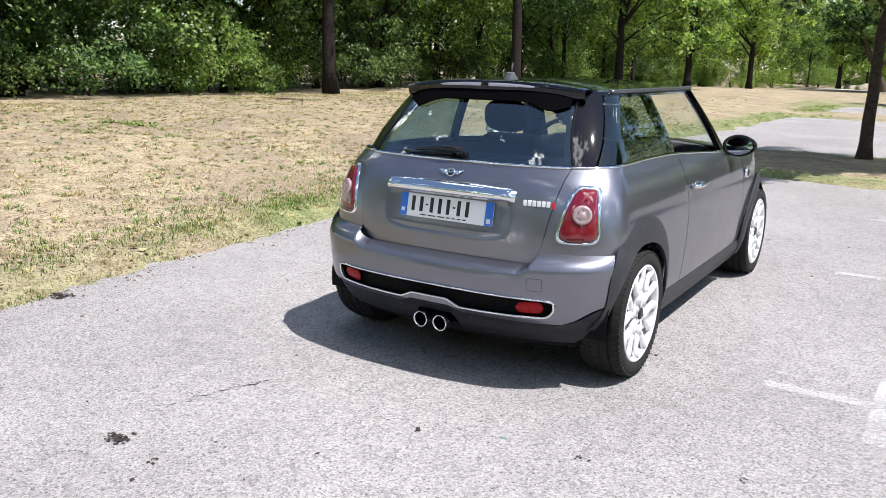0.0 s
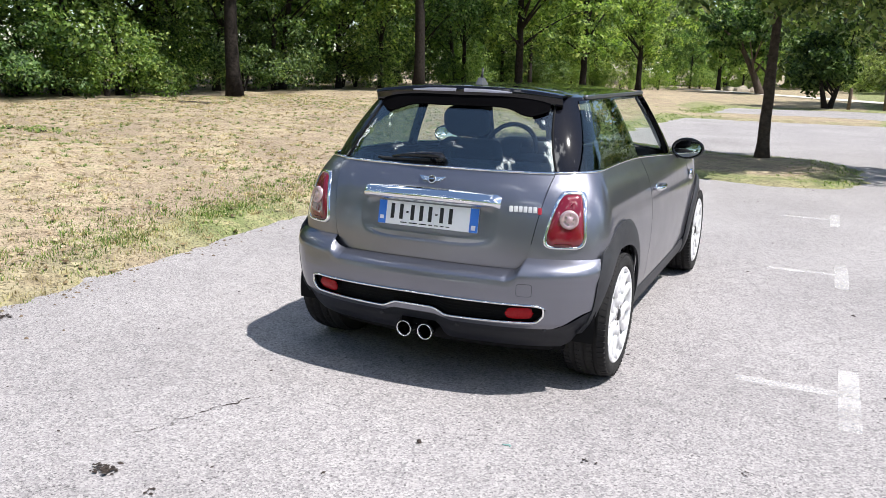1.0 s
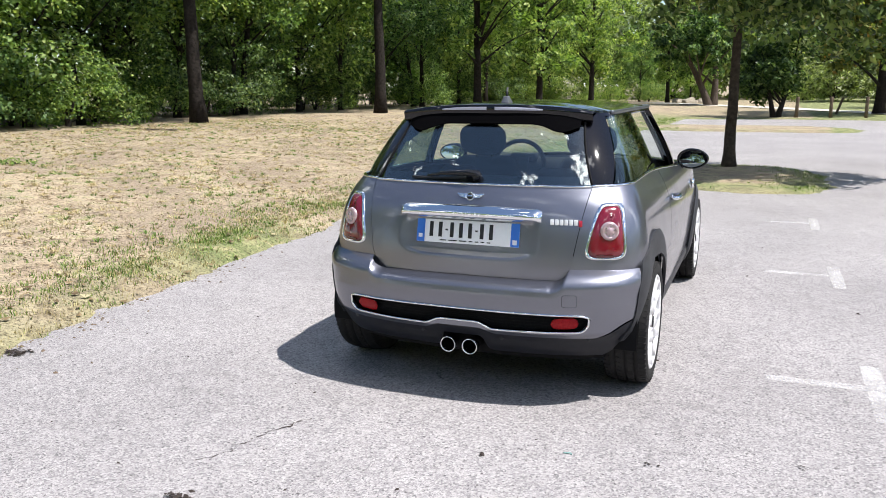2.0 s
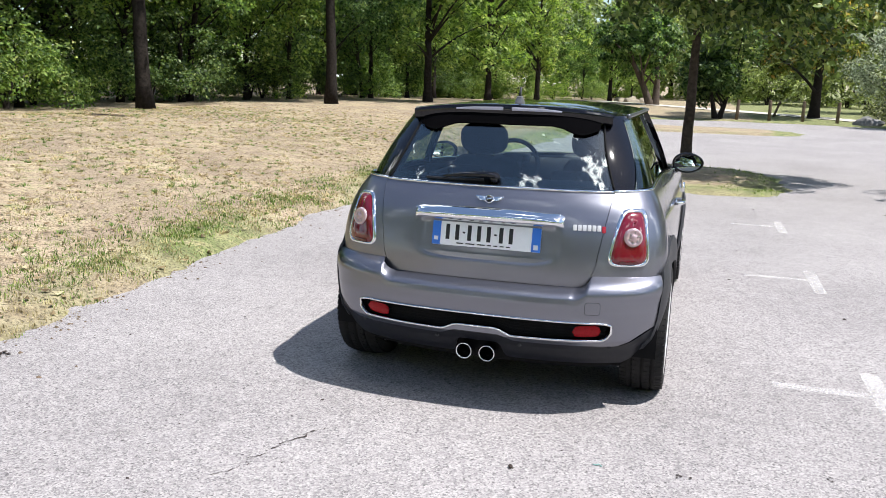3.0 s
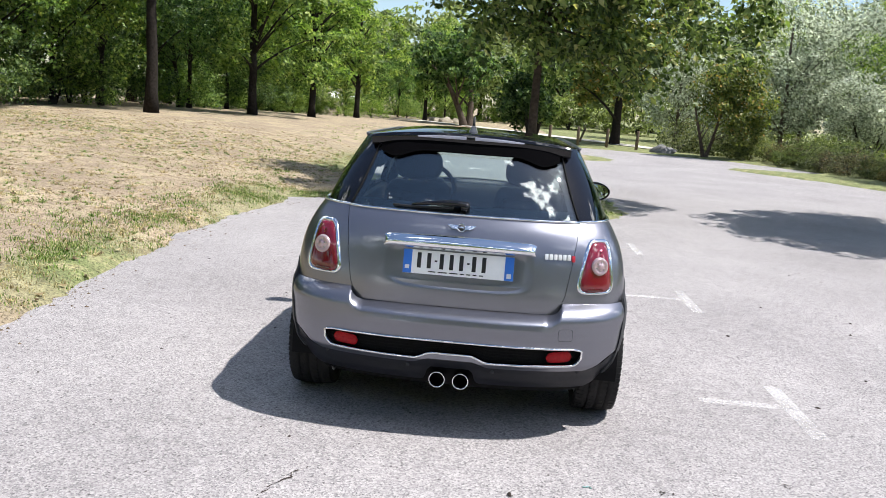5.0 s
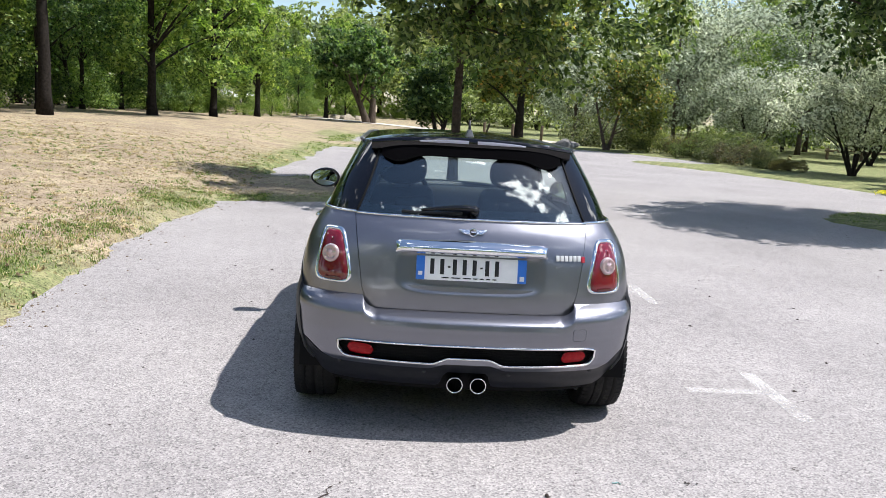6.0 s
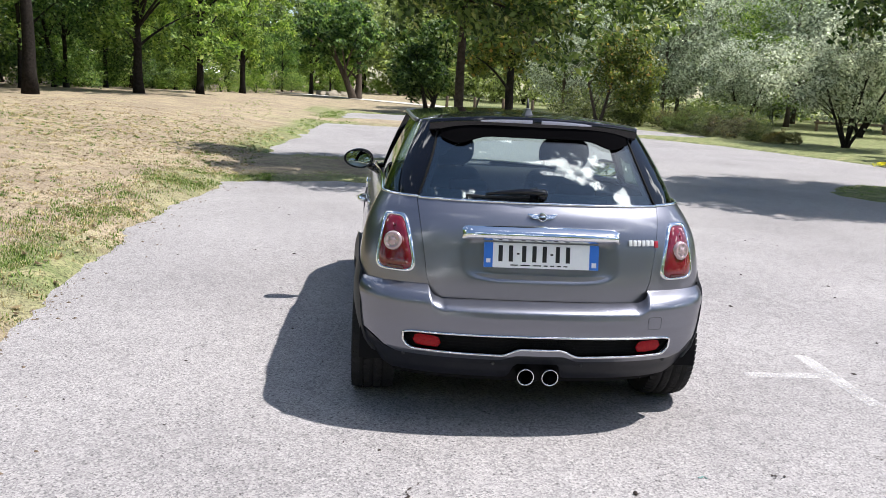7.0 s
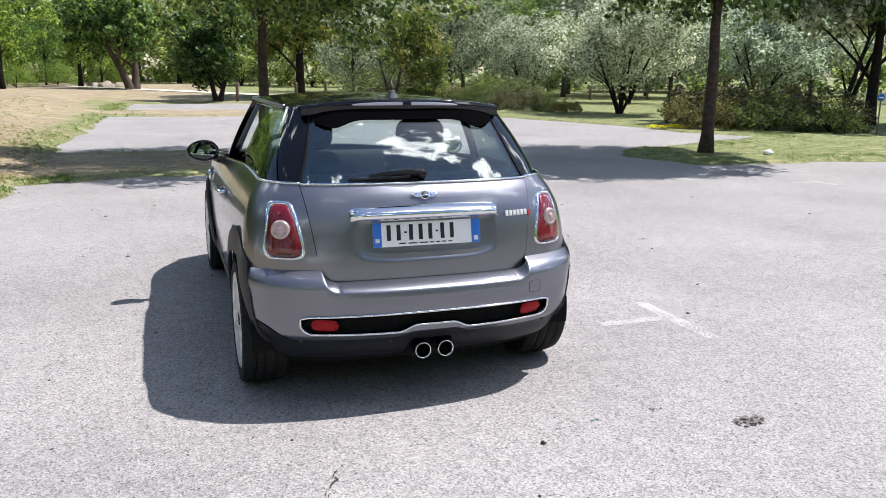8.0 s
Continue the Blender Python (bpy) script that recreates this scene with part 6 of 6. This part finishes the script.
for x, y, s, k in ((11.2, 33.8, 0.85, 1), (12.2, 30.2, 0.72, 1), (12.5, 28.7, 0.62, 1), (12.9, 27.1, 0.66, 0), (13.2, 25.6, 0.5, 1), (13.4, 24.3, 0.36, 0), (13.6, 33.0, 0.85, 1), (14.6, 31.6, 0.8, 1),
                   (13.6, 16.1, 0.66, 0), (14.7, 14.9, 0.72, 1), (16.0, 14.0, 0.62, 1), (14.8, 17.2, 0.92, 0), (16.7, 15.6, 0.95, 0), (17.2, 18.4, 1.0, 0), (11.6, 37, 1.2, 1), (9.8, 38.5, 1.1, 1)):
    again((shrub, shrub_g)[k], x, y, rr.uniform(0, 360), s)
for x, y, s in ((-12.0, 55, 0.9), (-10.5, 61, 0.9), (-8.2, 84, 2.6), (-12, 86, 2.6), (-9.0, 72, 1.0), (-5.5, 79, 1.0), (-1.0, 82, 1.0), (4, 80, 1.0), (-12.5, 49, 0.8), (-13, 43, 0.9)):
    again(bush_c, x, y, rr.uniform(0, 360), s)
weed = place(make_bush("small pale green weed in the dry grass", 0.26, 0.10, 26, 9, 0.022, BLADE_GREEN, 53, 0.02, "weed"), -8.0, 4.4)
again(weed, -8.45, 4.25, 80, 0.8)


def grass_mesh(name, n, region, mat, seed, tall, accept):
    """Loose blades in tufts over a stretch of ground."""
    r = np.random.RandomState(seed)
    m = n // 7
    cx, cy = r.uniform(region[0], region[1], m), r.uniform(region[2], region[3], m)
    ok = accept(cx, cy, r)
    cx, cy = cx[ok], cy[ok]
    x = np.repeat(cx, 7) + r.normal(0, 0.035, len(cx) * 7)
    y = np.repeat(cy, 7) + r.normal(0, 0.035, len(cx) * 7)
    z = ground_height(x, y)
    h = tall * r.uniform(0.35, 1.0, len(x))
    a = r.uniform(0, 6.283, len(x))
    lean = r.uniform(0.2, 1.1, len(x)) * h
    w = 0.0045 + 0.003 * r.uniform(0, 1, len(x))
    dx, dy = np.cos(a), np.sin(a)
    P0 = np.stack([x - dy * w, y + dx * w, z - 0.01], 1)
    P1 = np.stack([x + dy * w, y - dx * w, z - 0.01], 1)
    P2 = np.stack([x + dx * lean, y + dy * lean, z + h], 1)
    V = np.stack([P0, P1, P2], 1).reshape(-1, 3)
    k = np.arange(len(x)) * 3
    me = bpy.data.meshes.new(name)
    me.from_pydata(V.tolist(), [], np.stack([k, k + 1, k + 2], 1).tolist())
    me.materials.append(mat)
    return new(name, me)


def edge_grass(cx, cy, r):
    d = -asphalt_by(cx, cy)
    return (d > -0.06) & (r.uniform(0, 1, len(cx)) < np.where(d < 0.9, 0.80, 0.12) * (0.30 + 0.9 * wobble(cx, cy, 3.4, 9)))


def rim_grass(cx, cy, r):
    d = -asphalt_by(cx, cy)
    return (d > -0.12) & (d < 0.6) & (r.uniform(0, 1, len(cx)) < (0.34 + 1.2 * wobble(cx, cy, 3.6, 14)) * (1 - smooth01(d, 0.25, 0.6) * 0.6))


def rim_dry(cx, cy, r):
    d = -asphalt_by(cx, cy)
    return (d > -0.15) & (d < 0.9) & (r.uniform(0, 1, len(cx)) < 0.45 - 0.7 * wobble(cx, cy, 2.4, 14) + 0.3 * wobble(cx, cy, 7.0, 15))


def bank_grass(cx, cy, r):
    d = -asphalt_by(cx, cy)
    return (d > 0.3) & (r.uniform(0, 1, len(cx)) < 0.55 + 0.5 * wobble(cx, cy, 1.6, 8))


def bank_weeds(cx, cy, r):
    d = -asphalt_by(cx, cy)
    return (d > 0.3) & (r.uniform(0, 1, len(cx)) < 0.9 * smooth01(wobble(cx, cy, 2.6, 41), 0.12, 0.7) * (0.4 + 0.6 * wobble(cx, cy, 0.7, 42)))


def stray_tufts(cx, cy, r):
    d = asphalt_by(cx, cy)
    return (d > 0.0) & (d < 0.75) & (wobble(cx, cy, 6.5, 77) + 0.35 * wobble(cx, cy, 17.0, 78) > 0.62 + 0.55 * d) & (r.uniform(0, 1, len(cx)) < 0.8)


tagged(grass_mesh("grass", 60000, (-4.4, -2.3, -1.5, 11), BLADE_GREEN, 61, 0.038, edge_grass), "green grass tufts along the asphalt edge", "grass", kind="stuff")
tagged(grass_mesh("grass", 30000, (-3.75, -2.35, -1.5, 10), BLADE_DRY, 66, 0.03, rim_dry), "bleached dry grass along the asphalt edge", "grass", kind="stuff")
tagged(grass_mesh("grass", 130000, (-3.75, -2.35, -1.5, 10), BLADE_GREEN, 65, 0.032, rim_grass), "ragged green grass fringe on the asphalt edge", "grass", kind="stuff")
tagged(grass_mesh("grass", 80000, (-12.5, -3.0, -2.0, 16), BLADE_DRY, 62, 0.028, bank_grass), "short dry straw grass on the bank", "grass", kind="stuff")
tagged(grass_mesh("grass", 60000, (-12.5, -3.0, -2.0, 16), BLADE_GREEN, 68, 0.032, bank_weeds), "small green weeds scattered in the dry bank", "grass", kind="stuff")
tagged(grass_mesh("grass", 20000, (-3.5, 2.6, 8.2, 13), BLADE_GREEN, 63, 0.03, edge_grass), "thin grass on the tree island", "grass", kind="stuff")
tagged(grass_mesh("grass", 70000, (7.0, 14.0, 7.8, 14.5), BLADE_GREEN, 64, 0.035, edge_grass), "green grass on the strip under the tree", "grass", kind="stuff")


tagged(grass_mesh("grass", 42000, (-6.5, -1.6, 12, 34), BLADE_GREEN, 67, 0.07, edge_grass), "green grass fringe beside the far bays", "grass", kind="stuff")


tagged(grass_mesh("grass", 90000, (-3.4, -1.8, -1.5, 9), BLADE_GREEN, 69, 0.026, stray_tufts), "stray green tufts growing through the asphalt rim", "grass", kind="stuff")


def tuft_mesh(n, blades, region, mat, seed, spread, tall):
    """Separate clumps of weeds: blades that fan out of one root."""
    r = np.random.RandomState(seed)
    cx, cy = r.uniform(region[0], region[1], n), r.uniform(region[2], region[3], n)
    ok = (-asphalt_by(cx, cy) > 0.1) & (r.uniform(0, 1, n) < 0.55 + 0.5 * wobble(cx, cy, 1.3, 83))
    cx, cy = cx[ok], cy[ok]
    size = np.repeat(r.uniform(0.4, 1.3, len(cx)), blades)
    x0, y0 = np.repeat(cx, blades), np.repeat(cy, blades)
    m = len(x0)
    a, q = r.uniform(0, 6.283, m), np.sqrt(r.uniform(0, 1, m))
    x, y = x0 + spread * size * q * 0.5 * np.cos(a), y0 + spread * size * q * 0.5 * np.sin(a)
    z = ground_height(x, y)
    h = tall * size * r.uniform(0.5, 1.0, m) * (1.1 - 0.6 * q)
    out = spread * size * r.uniform(0.2, 0.6, m)
    w = 0.0035 + 0.0045 * r.uniform(0, 1, m)
    dx, dy = np.cos(a), np.sin(a)
    V = np.stack([np.stack([x - dy * w, y + dx * w, z - 0.006], 1), np.stack([x + dy * w, y - dx * w, z - 0.006], 1), np.stack([x + dx * out, y + dy * out, z + h], 1)], 1).reshape(-1, 3)
    k = np.arange(m) * 3
    me = bpy.data.meshes.new("weeds")
    me.from_pydata(V.tolist(), [], np.stack([k, k + 1, k + 2], 1).tolist())
    me.materials.append(mat)
    return new("weeds", me)


tagged(tuft_mesh(2600, 22, (-12.5, -2.9, -1.5, 17), BLADE_GREEN, 84, 0.075, 0.045), "low green weed clumps scattered over the bank", "weeds", kind="stuff")
tagged(tuft_mesh(3200, 20, (-12.5, -2.9, -1.5, 17), BLADE_DRY, 85, 0.085, 0.05), "bleached straw clumps scattered over the bank", "weeds", kind="stuff")
tagged(tuft_mesh(2200, 16, (-12.5, -2.9, -1.5, 14), LITTER, 86, 0.065, 0.025), "brown withered clumps scattered over the bank", "weeds", kind="stuff")


def litter_mesh(n, region, seed):
    """Curled fallen leaves lying on the dry grass."""
    r = np.random.RandomState(seed)
    x, y = r.uniform(region[0], region[1], n), r.uniform(region[2], region[3], n)
    d = -asphalt_by(x, y)
    ok = (d > 0.05) & (r.uniform(0, 1, n) < 0.45 + 0.45 * wobble(x, y, 1.1, 21))
    x, y = x[ok], y[ok]
    n = len(x)
    z = ground_height(x, y) + 0.012
    a = r.uniform(0, 6.283, n)
    s = 0.012 + 0.028 * r.uniform(0, 1, n) ** 3
    c, q = np.cos(a) * s, np.sin(a) * s
    V = np.stack([np.stack([x - c, y - q, z + 0.4 * s], 1), np.stack([x + q * 0.6, y - c * 0.6, z], 1), np.stack([x + c, y + q, z + 0.7 * s * r.uniform(0, 1, n)], 1),
                  np.stack([x - q * 0.6, y + c * 0.6, z], 1)], 1).reshape(-1, 3)
    k = np.arange(n) * 4
    me = bpy.data.meshes.new("fallen_leaves")
    me.from_pydata(V.tolist(), [], np.stack([k, k + 1, k + 2, k + 3], 1).tolist())
    me.materials.append(LITTER)
    return tagged(new("fallen_leaves", me), "curled brown fallen leaves on the dry grass", "leaves", kind="stuff")


def crumbs_mesh(n, seed):
    """Clods and bits of bark spilt from the grass over the rim of the asphalt."""
    r = np.random.RandomState(seed)
    x, y = r.uniform(-3.9, -1.8, n), r.uniform(-2, 11, n)
    d = asphalt_by(x, y) + 0.19 * wobble(x, y, 3.0, 3)
    ok = (d > -0.15) & (r.uniform(0, 1, n) < np.exp(-np.clip(d, 0, 9) / 0.14) * (0.5 + 0.6 * wobble(x, y, 5.0, 31)))
    x, y = x[ok], y[ok]
    n = len(x)
    s = 0.004 + 0.010 * r.uniform(0, 1, n) ** 3
    V, F = [], []
    for i in range(n):
        k, a = len(V), r.uniform(0, 6.28)
        c, q = math.cos(a) * s[i], math.sin(a) * s[i]
        V += [(x[i] + c * 1.5, y[i] + q * 1.5, 0.001), (x[i] - q, y[i] + c, 0.001), (x[i] - c * 1.3, y[i] - q * 1.3, 0.001), (x[i] + q, y[i] - c, 0.001), (x[i], y[i], 0.001 + s[i] * 0.8)]
        F += [(k, k + 1, k + 4), (k + 1, k + 2, k + 4), (k + 2, k + 3, k + 4), (k + 3, k, k + 4)]
    return tagged(new("soil_crumbs", mesh_of("soil_crumbs", V, F, WOOD, False)), "brown soil crumbs along the asphalt rim", "soil", kind="stuff")


crumbs_mesh(14000, 91)
litter_mesh(26000, (-13, -2.8, -2, 20), 71)


def flower_patch(x, y, n, seed):
    r = np.random.RandomState(seed)
    c = np.stack([x + r.normal(0, 0.45, n), y + r.normal(0, 0.2, n), np.full(n, 0.08)], 1)
    return tagged(new("flowers", leaves_mesh("flowers", c, np.full(n, 0.08), 14, 0.03, YELLOW, seed)), "low yellow flowers at the grass edge", "flowers", kind="stuff")


flower_patch(12.75, 16.3, 40, 81)
